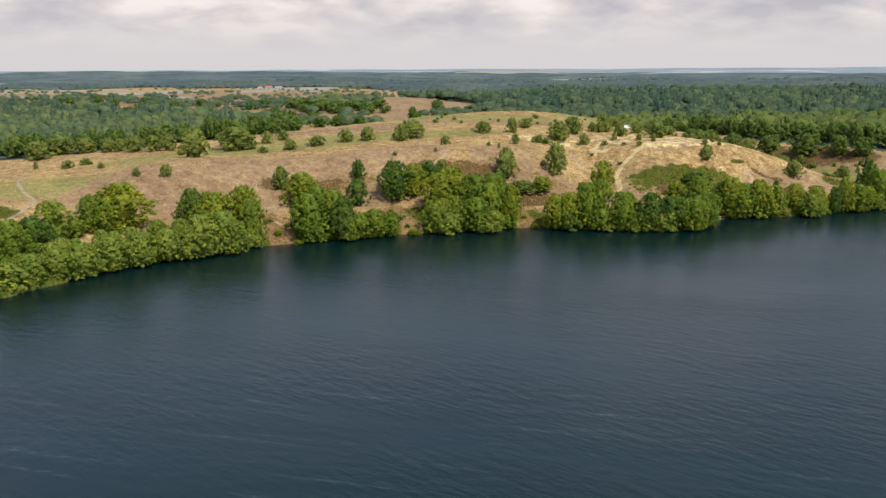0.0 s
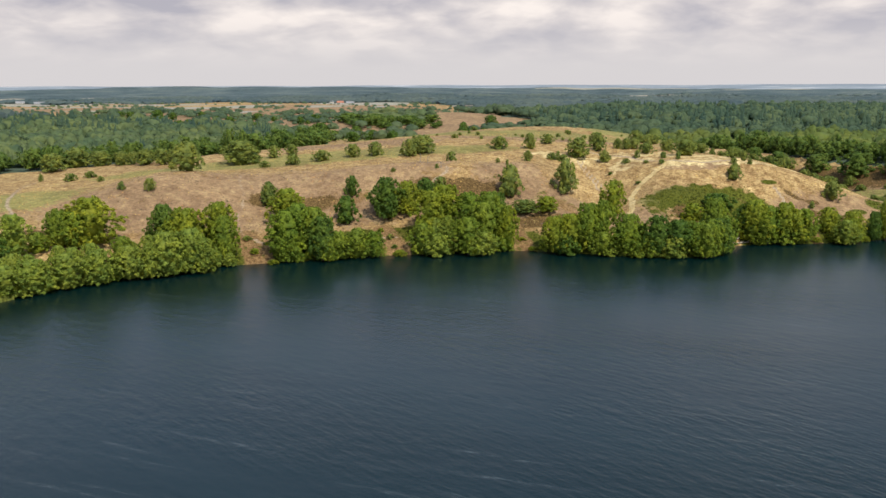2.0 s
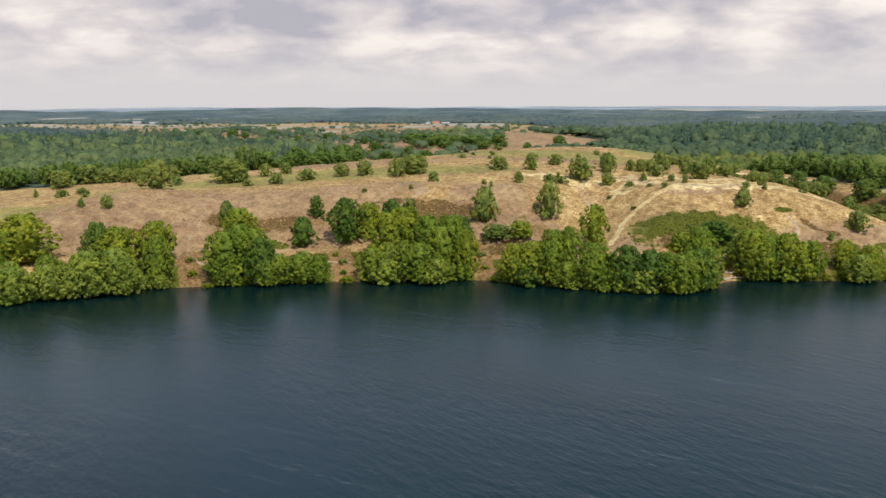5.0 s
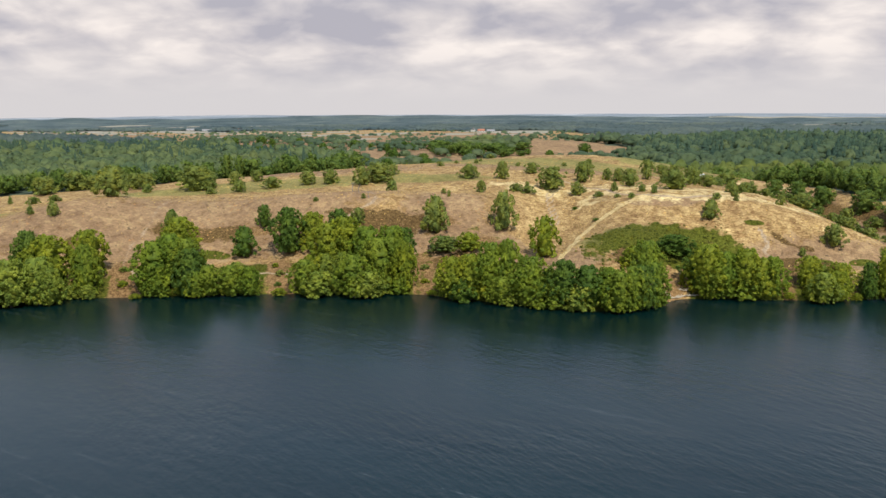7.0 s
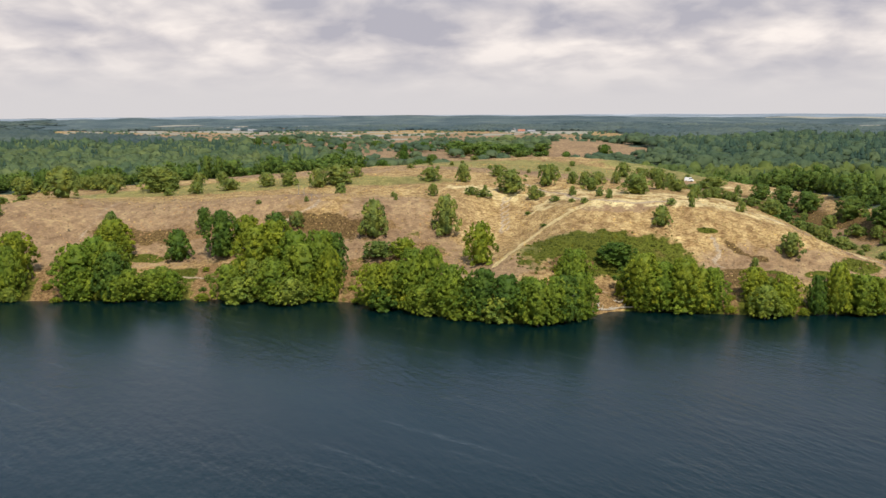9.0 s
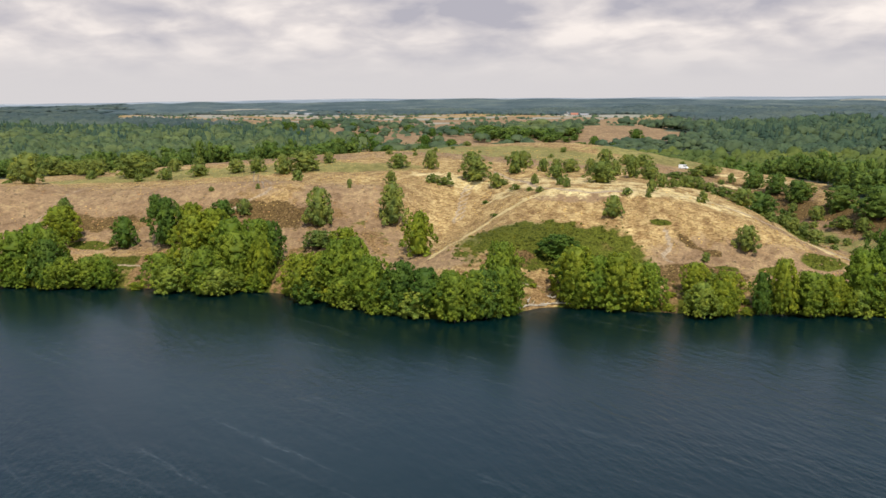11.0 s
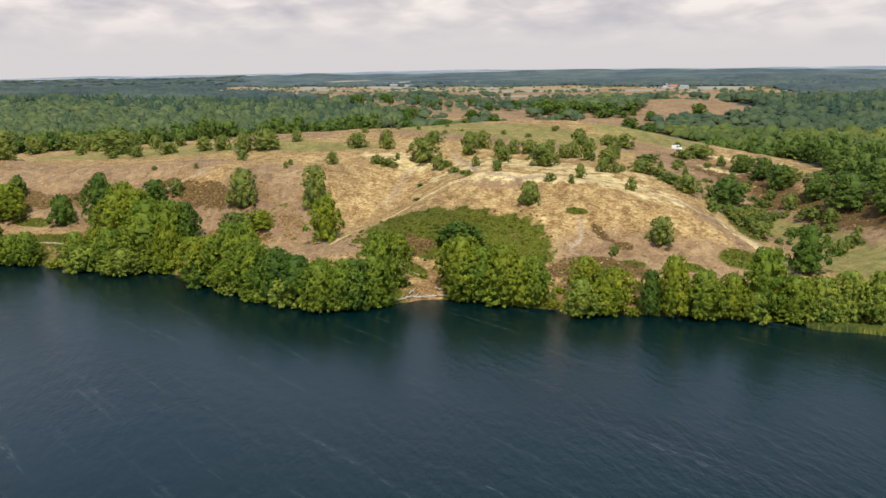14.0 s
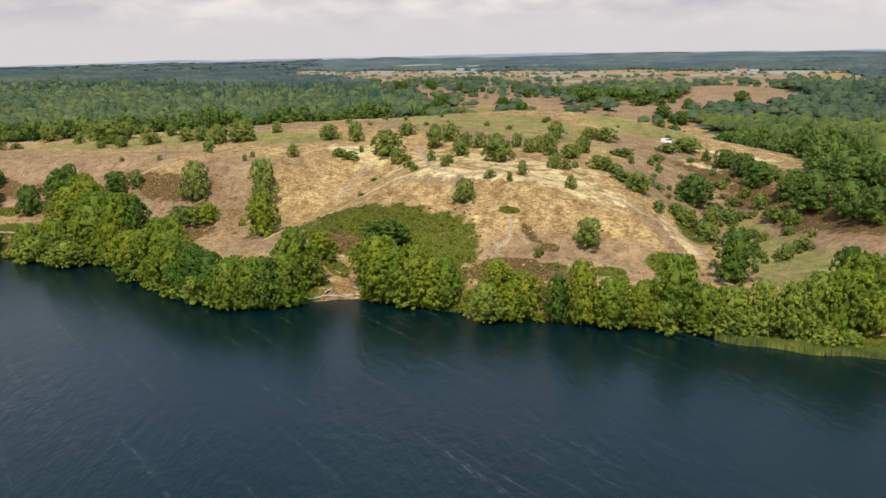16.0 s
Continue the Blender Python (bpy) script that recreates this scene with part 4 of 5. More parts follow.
VALLEY_A = [("Oo", 154, 532, 5.4, 8.5), ("Ss", 162, 530, 4.2, 6.2), ("Ss", 169, 522, 4.1, 8.1), ("Oo", 177, 519, 7.0, 8.9), ("Ss", 148, 569, 3.5, 2.8), ("Ss", 156, 578, 4.8, 2.8), ("Ss", 189, 511, 3.9, 4.7), ("Ss", 193, 518, 4.9, 6.7), ("Oo", 197, 515, 5.8, 6.6), ("Oo", 193, 547, 7.4, 7.3), ("Ss", 193, 559, 4.3, 6.4), ("Oo", 205, 515, 5.7, 7.5), ("Ss", 201, 517, 3.8, 5.7), ("Ss", 198, 561, 3.9, 4.7), ("Ss", 191, 583, 4.5, 4.5), ("Ss", 190, 575, 3.4, 6.6), ("Oo", 202, 570, 6.5, 6.4), ("Ss", 213, 556, 5.1, 9.1)]
VALLEY_B = [("Oo", 221, 549, 6.0, 5.9), ("Ss", 223, 539, 2.9, 4.8), ("Oo", 232, 511, 5.3, 5.2), ("Ss", 234, 519, 4.5, 7.1), ("Ss", 140, 619, 4.0, 10.4), ("Ss", 139, 578, 3.2, 12.0), ("Ss", 158, 621, 5.2, 3.8), ("Oo", 145, 629, 6.7, 13.1), ("Of", 170, 614, 8.3, 11.1), ("Of", 181, 606, 9.7, 11.9), ("Of", 192, 592, 10.4, 11.4), ("Oo", 195, 597, 7.0, 9.1), ("Of", 179, 563, 12.3, 15.4)]
WOOD_EDGE = [("Of", 226, 555, 14.0, 17.7), ("Of", 211, 577, 10.8, 12.8), ("Of", 241, 542, 12.2, 12.9), ("Of", 251, 533, 11.6, 12.3)]
for bed in (WILLOW_LEFT, BANK_LEFT, BANK_A, BANK_B, SLOPE_A, BANK_C, BANK_D, BANK_E, BANK_F, BANK_TIP, HILL_RIGHT, CREST_LEFT, CREST_MID, TOP_A, TOP_B, SPOTS, VALLEY_A, VALLEY_B, WOOD_EDGE):
    for spec in bed:
        plant(*spec)


# low growth that spills over the bare slips
for spec in (("Ly", -70, 370, 2.2, 4.5), ("So", -76, 379, 2.0, 4.0), ("Sy", -67, 378, 1.4, 3.6), ("Ly", -61, 365, 1.8, 4.6), ("Ly", -13, 386, 2.6, 5.5), ("So", -19, 398, 2.2, 3.8), ("Sy", -24, 404, 1.6, 3.4), ("Sd", -16, 391, 1.6, 3.2),
             ("Sy", 37, 408, 1.6, 3.8), ("So", 34, 417, 2.0, 3.6), ("Ly", 42, 402, 1.8, 4.4), ("Ly", 168, 431, 2.4, 4.4), ("Sy", 167, 437, 1.8, 3.8), ("Ly", 191, 437, 2.6, 4.2), ("Sy", 190, 442, 1.6, 3.4), ("Sy", 124, 427, 1.2, 3.0)):
    plant(*spec)


# ---- undergrowth along the waterline ----
def bank_growth():
    """Bushes that close the foot of the bank, but for the bare spots."""
    r = np.random.RandomState(81)
    line = curve_through(SHORE[4:26], 5.2)
    for (ax, ay), (bx, by) in zip(line, line[1:]):
        n = math.hypot(bx - ax, by - ay)
        nx, ny = -(by - ay) / n, (bx - ax) / n
        if ax < -165 or ax > 300:
            continue
        for back in (r.uniform(-1.2, 1.2), r.uniform(4.5, 8.5)):
            if r.uniform() < (0.2 if ax < 165 else 0.45):
                continue
            x, y = ax + nx * back + r.uniform(-1, 1), ay + ny * back + r.uniform(-1, 1)
            if any(abs(float(line_distance(np.array([x]), np.array([y]), np.array([(fx, fy), (hx, hy)]))[0])) < half + 3.5 for fx, fy, hx, hy, half in BARE_BANKS):
                continue
            tone = r.choice(list("aawwy")) if -75 < ax < 170 else r.choice(list("wwwa")) if ax < 0 else r.choice(list("wyadya"))
            if back < 3:
                tall = r.uniform(2.6, 6.5)
                plant("L" + tone, x, y, tall, tall * r.uniform(1.1, 1.5))
            else:
                tall = r.uniform(7.5, 12.5)
                plant("B" + tone, x, y, tall, tall * r.uniform(0.62, 0.95))


bank_growth()


# ---- woods and the country beyond ----
def scatter(corners, spacing, seed, wobble=0.42):
    """Places inside a region, spaced out unevenly."""
    r = np.random.RandomState(seed)
    xs, ys = [c[0] for c in corners], [c[1] for c in corners]
    X, Y = np.meshgrid(np.arange(min(xs), max(xs), spacing), np.arange(min(ys), max(ys), spacing))
    X, Y = (X + r.uniform(-wobble, wobble, X.shape) * spacing).ravel(), (Y + r.uniform(-wobble, wobble, Y.shape) * spacing).ravel()
    keep = inside(X, Y, corners)
    return X[keep], Y[keep], r


def in_sight(x, y):
    """The wedge of country that the flight looks over, with a margin."""
    return (x < 0.55 * y + 120) & (y > 60 + 0.42 * (320 - x))


def join_trees(templates, X, Y, Z, tall, wide, rng):
    V, F, S, n = [], [], [], 0
    pick = rng.randint(len(templates), size=len(X))
    spin = rng.uniform(0, 6.28, len(X))
    for k, (v, f, shading) in enumerate(templates):
        i = np.where(pick == k)[0]
        if not len(i):
            continue
        c, s = np.cos(spin[i])[:, None], np.sin(spin[i])[:, None]
        x = (v[None, :, 0] * c - v[None, :, 1] * s) * wide[i][:, None] + X[i][:, None]
        y = (v[None, :, 0] * s + v[None, :, 1] * c) * wide[i][:, None] + Y[i][:, None]
        z = v[None, :, 2] * tall[i][:, None] + Z[i][:, None]
        V.append(np.stack([x, y, z], -1).reshape(-1, 3))
        F.append((f[None] + (np.arange(len(i)) * len(v))[:, None, None] + n).reshape(-1, 3))
        S.append(np.stack([shading[None, :, 0] * c - shading[None, :, 1] * s, shading[None, :, 0] * s + shading[None, :, 1] * c, shading[None, :, 2] + 0 * c], -1).reshape(-1, 3))
        n += len(i) * len(v)
    return np.vstack(V), np.vstack(F), np.vstack(S)


def light_crown(seed, sprays, leaf):
    """A light crown for the closed wood: a lumpy dome with leaf sprays standing off it."""
    r = np.random.RandomState(seed)
    v, f = BALL
    f = f[v[f][:, :, 2].mean(1) > -0.35]
    bumps = r.randn(7, 3) + (0, 0, 0.3)
    bumps /= np.linalg.norm(bumps, axis=1)[:, None]
    swell = (np.clip(v @ bumps.T - 0.72, 0, 1) * 0.75).sum(1)[:, None]
    round_off = outward(v + 0.8 * swell * v + (0, 0, 0.25) + r.randn(*v.shape) * 0.38)
    v = v * (0.40, 0.40, 0.38) * (0.92 + swell) * (1 + 0.05 * r.randn(len(v), 1)) + (0, 0, 0.56)
    way = r.randn(sprays, 3) + (0, 0, 0.6)
    way /= np.linalg.norm(way, axis=1)[:, None]
    spot = way * (0.44, 0.44, 0.41) * r.uniform(0.9, 1.12, (sprays, 1)) + (0, 0, 0.56)
    side = np.cross(way + 0.25 * r.randn(sprays, 3), r.randn(sprays, 3))
    side /= np.linalg.norm(side, axis=1)[:, None]
    other = np.cross(way, side)
    tri = np.stack([spot - side * leaf, spot + side * leaf, spot + other * leaf * 1.3 + way * leaf * 0.2], 1).reshape(-1, 3)
    k = np.arange(sprays)[:, None] * 3 + len(v)
    return np.vstack([v, tri]), np.vstack([f, k + (0, 1, 2)]), np.vstack([round_off, np.repeat(outward(way + (0, 0, 0.25) + r.randn(sprays, 3) * 0.45), 3, axis=0)])


def spire(seed):
    """A spruce of four ragged whorls."""
    r = np.random.RandomState(seed)
    v, f = [], []
    for k in range(4):
        z0, z1, w = 0.1 + 0.2 * k, 0.42 + 0.2 * k, 0.42 - 0.09 * k
        n = len(v)
        for j in range(7):
            a = 6.283 * j / 7 + k
            w2 = w * r.uniform(0.75, 1.2)
            v.append((w2 * math.cos(a), w2 * math.sin(a), z0 + r.uniform(-0.03, 0.03)))
        v.append((0, 0, min(1.0, z1)))
        f += [(n + j, n + (j + 1) % 7, n + 7) for j in range(7)]
    v = np.array(v)
    return v, np.array(f), outward(v * (1, 1, 0) + (0, 0, 0.14))


def half_lump(seed):
    r = np.random.RandomState(seed)
    v, f = LUMP
    shading = outward(v * 0.5 + (0, 0, 0.8) + r.randn(*v.shape) * 0.2)
    v = v * (0.5, 0.5, 0.5) * (1 + 0.22 * r.randn(len(v), 1)) + (0, 0, 0.5)
    f = f[(v[f][:, :, 2].mean(1) > 0.32)]
    return v, f, shading


NEAR_CROWNS, SPIRES, FAR_LUMPS = [light_crown(k, 22, 0.078) for k in range(8)], [spire(k) for k in range(3)], [half_lump(k) for k in range(4)]


PLANTATION = [(40, 1080), (180, 990), (300, 900), (520, 800), (900, 700), (1500, 700), (1500, 1300), (600, 1600), (190, 1450), (50, 1280)]


def wood(name, corners, spacing, seed, tall, wide, singles, front, label, leaves, beyond, gaps=-9.0):
    """The trees along the front are things of their own, those behind them one mesh."""
    x, y, r = scatter(corners, spacing, seed)
    keep = in_sight(x, y) & (waves(x, y, 75, seed) > gaps)
    x, y = x[keep], y[keep]
    away = np.hypot(x - 150, y - 100)
    thin = r.uniform(size=len(x)) < np.clip(1.3 - away / 1500, 0.3, 1)
    x, y = x[thin], y[thin]
    z = height(x, y)
    order = np.argsort(np.abs(line_distance(x, y, np.array(front))))
    h, w = tall * r.uniform(0.68, 1.25, len(x)), wide * r.uniform(0.62, 1.5, len(x)) * np.clip(away[thin] / 700, 1, 1.7)
    h = h * (1 + 0.3 * waves(x, y, 60, seed + 7)) * (1 - 0.45 * hump(x, y, 10, 1000, 90, 90, 0, 1.0))
    for i in order[:singles]:
        plant("Ff", x[i], y[i], h[i], w[i], z[i])
    rest = order[singles:]
    conifer = r.uniform(size=len(rest)) < np.clip(0.75 * smooth(0.35, 0.75, waves(x[rest], y[rest], 170, 41)) * inside(x[rest], y[rest], LEFT_WOOD) + 0.6 * inside(x[rest], y[rest], PLANTATION) + 0.62 * (inside(x[rest], y[rest], LEFT_WOOD) & (y[rest] - 0.12 * x[rest] > 900)), 0.02, 0.92)
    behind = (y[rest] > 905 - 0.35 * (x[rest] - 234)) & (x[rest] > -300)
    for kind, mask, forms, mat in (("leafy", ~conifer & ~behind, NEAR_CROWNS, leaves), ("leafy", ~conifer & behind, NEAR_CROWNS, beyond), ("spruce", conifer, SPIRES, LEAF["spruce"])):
        i = rest[mask]
        if not len(i):
            continue
        v, f, shading = join_trees(forms, x[i], y[i], z[i], h[i] * (1.0 if kind == "leafy" else 1.15), w[i] * (1.0 if kind == "leafy" else 0.75), r)
        tagged(new(name, mesh_of(name, v, f, mat, normals=shading)), label if kind == "leafy" else "dark spruces standing among the leafy wood", "woodland", kind="stuff")


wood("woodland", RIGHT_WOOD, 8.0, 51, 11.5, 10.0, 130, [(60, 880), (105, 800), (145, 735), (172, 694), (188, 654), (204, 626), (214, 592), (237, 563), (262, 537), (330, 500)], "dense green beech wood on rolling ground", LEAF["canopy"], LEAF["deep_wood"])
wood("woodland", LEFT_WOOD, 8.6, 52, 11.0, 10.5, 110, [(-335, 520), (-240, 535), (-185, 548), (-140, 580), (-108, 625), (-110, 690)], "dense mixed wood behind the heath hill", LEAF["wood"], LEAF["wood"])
wood("woodland", COPSE, 11.0, 53, 9.5, 13.0, 40, [(-175, 1040), (-140, 1010), (-70, 1030)], "copse of round leafy trees in the hollow behind the hill", LEAF["wood"], LEAF["wood"], -0.5)


def far_country():
    """Woods to the horizon, coarser the farther off they stand."""
    r = np.random.RandomState(61)
    P = []
    for near, to, step in ((1250, 2000, 13.5), (2000, 3050, 19), (3050, 4750, 38)):
        X, Y = np.meshgrid(np.arange(-4600, 2800, step), np.arange(700, 4850, step))
        X, Y = (X + r.uniform(-0.45, 0.45, X.shape) * step).ravel(), (Y + r.uniform(-0.45, 0.45, Y.shape) * step).ravel()
        away = np.hypot(X, Y)
        keep = (away >= near) & (away < to) & in_sight(X, Y) & far_wood(X, Y) & ((away < 3050) | west_wood(X, Y)) & ~inside(X, Y, LEFT_WOOD) & ~inside(X, Y, RIGHT_WOOD) & ~inside(X, Y, COPSE)
        P.append(np.stack([X[keep], Y[keep], np.full(keep.sum(), step)], 1))
    X, Y, step = np.vstack(P).T
    tall = np.where(step > 30, 5, np.where(step > 15, 8, 9.5)) * r.uniform(0.72, 1.28, len(X))
    wide = step * r.uniform(1.1, 1.7, len(X))
    # both far materials carry painted haze in their base colour
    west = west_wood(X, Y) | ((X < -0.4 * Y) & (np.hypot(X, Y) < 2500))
    for side, mat, label in ((~west, LEAF["far"], "distant woods tinted bluish for haze, reaching to the horizon"), (west, LEAF["west"], "forest tinted blue for haze, closing the distance beyond the heath")):
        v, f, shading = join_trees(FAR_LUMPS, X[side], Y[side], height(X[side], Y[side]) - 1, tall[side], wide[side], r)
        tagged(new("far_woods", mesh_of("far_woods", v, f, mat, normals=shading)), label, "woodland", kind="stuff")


far_country()


# ---- the last hills, pale with distance ----
def pale_hills():
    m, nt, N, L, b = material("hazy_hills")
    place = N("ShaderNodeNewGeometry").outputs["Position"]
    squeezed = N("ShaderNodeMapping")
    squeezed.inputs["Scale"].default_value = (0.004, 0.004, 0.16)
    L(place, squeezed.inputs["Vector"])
    # haze is painted in: the base colour itself is a pale, greyed blue
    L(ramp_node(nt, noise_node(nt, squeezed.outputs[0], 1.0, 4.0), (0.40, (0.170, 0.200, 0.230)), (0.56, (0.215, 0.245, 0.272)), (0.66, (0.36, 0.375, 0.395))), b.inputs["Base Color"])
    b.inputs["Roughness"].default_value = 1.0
    a = np.radians(np.arange(-66, 36, 0.4))
    top = 36 + 18 * smooth(-1.08, -0.84, a) + 13 * smooth(-0.84, -0.45, a) + 2.2 * np.sin(a * 23 + 1.0) * np.sin(a * 9) + 1.0 * np.sin(a * 61)
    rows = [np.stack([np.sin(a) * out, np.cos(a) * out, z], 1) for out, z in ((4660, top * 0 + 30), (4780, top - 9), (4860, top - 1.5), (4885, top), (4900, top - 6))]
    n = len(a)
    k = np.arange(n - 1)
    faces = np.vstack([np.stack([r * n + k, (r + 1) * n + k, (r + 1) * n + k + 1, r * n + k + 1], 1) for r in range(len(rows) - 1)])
    tagged(new("backdrop", mesh_of("backdrop", np.vstack(rows), faces, m, True)), "hills and fields in pale haze blue along the horizon", "hills", kind="structure")


pale_hills()


# ---- bushes on the far heath ----
def far_heath():
    region = [(-760, 1270), (-480, 1060), (-300, 900), (-150, 740), (-60, 700), (60, 720), (90, 900), (20, 1080), (20, 1300), (-250, 1420), (-560, 1480)]
    x, y, r = scatter(region, 15, 71, 0.48)
    keep = (waves(x, y, 130, 72) + 0.4 * waves(x, y, 50, 73) > 0.22) & ~in_fields(x, y) & ~inside(x, y, RIGHT_WOOD) & ~inside(x, y, COPSE) & ~inside(x, y, SAND_HILL)
    x, y = x[keep], y[keep]
    z = height(x, y)
    h = r.uniform(4.5, 11.5, len(x))
    for i in range(len(x)):
        if i % 3 == 0 and y[i] < 1150:
            plant("Od" if h[i] > 5.5 else "Sd", x[i], y[i], h[i], h[i] * r.uniform(1.0, 1.5), z[i])
    i = np.array([k for k in range(len(x)) if not (k % 3 == 0 and y[k] < 1150)])
    v, f, shading = join_trees(NEAR_CROWNS, x[i], y[i], z[i] - 0.6, h[i], h[i] * 1.6, r)
    tagged(new("far_bushes", mesh_of("far_bushes", v, f, LEAF["deep_wood"], normals=shading)), "round dark bushes dotted over the far heath", "bushes", kind="stuff")


far_heath()


def open_country():
    """Low dark scrub in rows and drifts between the heath and the far fields."""
    x, y, r = scatter(OPEN_HEATH, 24, 75, 0.49)
    keep = (waves(x, y, 210, 76) + 0.5 * waves(x, y, 60, 77) > 0.2) & ~in_fields(x, y) & ~inside(x, y, LEFT_WOOD)
    x, y = x[keep], y[keep]
    h = r.uniform(2.5, 6.5, len(x))
    v, f, shading = join_trees(FAR_LUMPS, x, y, height(x, y) - 0.4, h, h * r.uniform(1.2, 2.2, len(x)), r)
    tagged(new("far_scrub", mesh_of("far_scrub", v, f, LEAF["deep_wood"], normals=shading)), "low dark scrub dotted over open far heath", "scrub", kind="stuff")


open_country()


def valley_scrub():
    """Small bushes scattered through the valley and over the top of the hill."""
    for corners, step, seed, chance in (([(150, 535), (196, 512), (232, 498), (240, 520), (222, 555), (205, 585), (172, 626), (140, 610)], 8.5, 78, 0.62), ([(-20, 548), (90, 538), (150, 560), (150, 640), (60, 655), (-40, 640)], 17, 79, 0.25)):
        x, y, r = scatter(corners, step, seed, 0.49)
        for a, b in zip(x, y):
            if r.uniform() < chance:
                tall = r.uniform(1.2, 3.4)
                plant("So" if r.uniform() < 0.4 else "Ss", a, b, tall, tall * r.uniform(1.1, 1.9))


valley_scrub()


# ---- ground growth: tussocks, heather and bracken ----
def tufts(name, count, corners, seed, wanted, tall, wide, sides, mat, label, category):
    """Small plants scattered over a part of the land where wanted(x, y, d) is above chance."""
    r = np.random.RandomState(seed)
    xs, ys = [c[0] for c in corners], [c[1] for c in corners]
    x, y = r.uniform(min(xs), max(xs), count), r.uniform(min(ys), max(ys), count)
    d = line_distance(x, y, SHORE_LINE)
    keep = inside(x, y, corners) & (d > 6) & (wanted(x, y, d) > r.uniform(0, 1, count))
    for fx, fy, hx, hy, half in BARE_BANKS:
        keep &= np.abs(line_distance(x, y, np.array([(fx, fy), (hx, hy)]))) > half
    for points, half, worn in PATHS:
        keep &= np.abs(line_distance(x, y, curve_through(points, 6.0))) > half + 0.5
    x, y = x[keep], y[keep]
    z = height(x, y)
    n = len(x)
    turn = r.uniform(0, 6.283, n)
    w, h = wide * r.uniform(0.55, 1.3, n), tall * r.uniform(0.6, 1.35, n)
    V = []
    for k in range(sides):
        a = turn + 6.283 * k / sides + r.uniform(-0.3, 0.3, n)
        V.append(np.stack([x + np.cos(a) * w * r.uniform(0.6, 1.2, n), y + np.sin(a) * w * r.uniform(0.6, 1.2, n), z - 0.12], 1))
    V.append(np.stack([x + r.uniform(-0.2, 0.2, n) * w, y + r.uniform(-0.2, 0.2, n) * w, z + h], 1))
    V = [np.stack(V, 1).reshape(-1, 3)]
    k = np.arange(n)[:, None] * (sides + 1)
    F = [k + (j, (j + 1) % sides, sides) for j in range(sides)]
    tagged(new(name, mesh_of(name, np.vstack(V), np.vstack(F), mat)), label, category, kind="stuff")


HILL = [(-215, 350), (-120, 330), (-60, 375), (40, 405), (120, 400), (180, 435), (245, 465), (235, 540), (190, 620), (60, 640), (-60, 600), (-120, 500), (-215, 470)]


def on_heather(x, y, d):
    return np.clip(blobs(x, y, HEATHER) * 1.4 - 0.35, 0, 1)


def on_fern(x, y, d):
    return np.maximum(np.maximum(np.clip(blobs(x, y, FERN) * 3.0 - 1.1, 0, 1), fern_hollow(x, y, 2.5)), 0.6 * (1 - smooth(6, 22, d)))


tufts("dry_grass", 42000, HILL, 91, lambda x, y, d: (1 - on_heather(x, y, d) * 0.75) * (1 - np.clip(on_fern(x, y, d) * 1.5, 0, 1)) * (0.55 + 0.4 * waves(x, y, 25, 92)), 0.24, 0.45, 5, LEAF["straw"], "tufts of dry straw-coloured grass on the hill", "grass")
tufts("heather", 26000, HILL, 93, lambda x, y, d: on_heather(x, y, d) * (0.5 + 0.5 * waves(x, y, 18, 94)), 0.3, 0.7, 5, LEAF["heather"], "low brown heather covering the slope", "heather")
tufts("bracken", 60000, HILL, 95, lambda x, y, d: on_fern(x, y, d) * 0.8, 0.45, 0.75, 5, LEAF["fern"], "green bracken filling hollows of the slope", "bracken")


# ---- reeds ----
def reed_bed(stretch, deep, count, seed):
    """Reeds standing in the shallows along a stretch of the shore."""
    r = np.random.RandomState(seed)
    line = curve_through(stretch, 1.0)
    i = r.randint(len(line) - 1, size=count)
    s = r.uniform(0, 1, count)[:, None]
    p = line[i] * (1 - s) + line[i + 1] * s
    way = line[i + 1] - line[i]
    way /= np.linalg.norm(way, axis=1)[:, None]
    taper = np.sin(np.clip((i + 0.5) / len(line), 0.03, 0.97) * math.pi) ** 0.5
    off = r.uniform(-1.0, 1.0, count) * deep * taper * (0.8 + 0.3 * np.sin(i * 0.35))
    p = p + np.stack([way[:, 1], -way[:, 0]], 1) * off[:, None]
    V, F = [], []
    for k in range(2):
        a, h = r.uniform(0, 6.283, count), r.uniform(1.1, 2.0, count)
        side = np.stack([np.cos(a), np.sin(a), 0 * a], 1) * r.uniform(0.12, 0.26, count)[:, None]
        base = np.stack([p[:, 0], p[:, 1], np.full(count, -0.3)], 1)
        top = base + np.stack([r.uniform(-0.3, 0.3, count), r.uniform(-0.3, 0.3, count), h + 0.3], 1)
        V.append(np.stack([base - side, base + side, top], 1).reshape(-1, 3))
        F.append(np.arange(3 * count).reshape(-1, 3) + 3 * count * k)
    tagged(new("reeds", mesh_of("reeds", np.vstack(V), np.vstack(F), LEAF["reed"])), "pale green reeds growing in the shallow water", "reeds", kind="stuff")


reed_bed([(235, 451), (242, 452.5), (250, 454.5), (260, 457.5), (270, 461), (277, 463)], 3.2, 13000, 96)
reed_bed([(-168, 226), (-158, 250), (-148, 270), (-140, 285), (-131, 300)], 2.6, 7000, 97)


# ---- driftwood on the beach ----
PALE_WOOD = plain("weathered_wood", (0.42, 0.365, 0.29), 0.85, 0.25, 2.5)


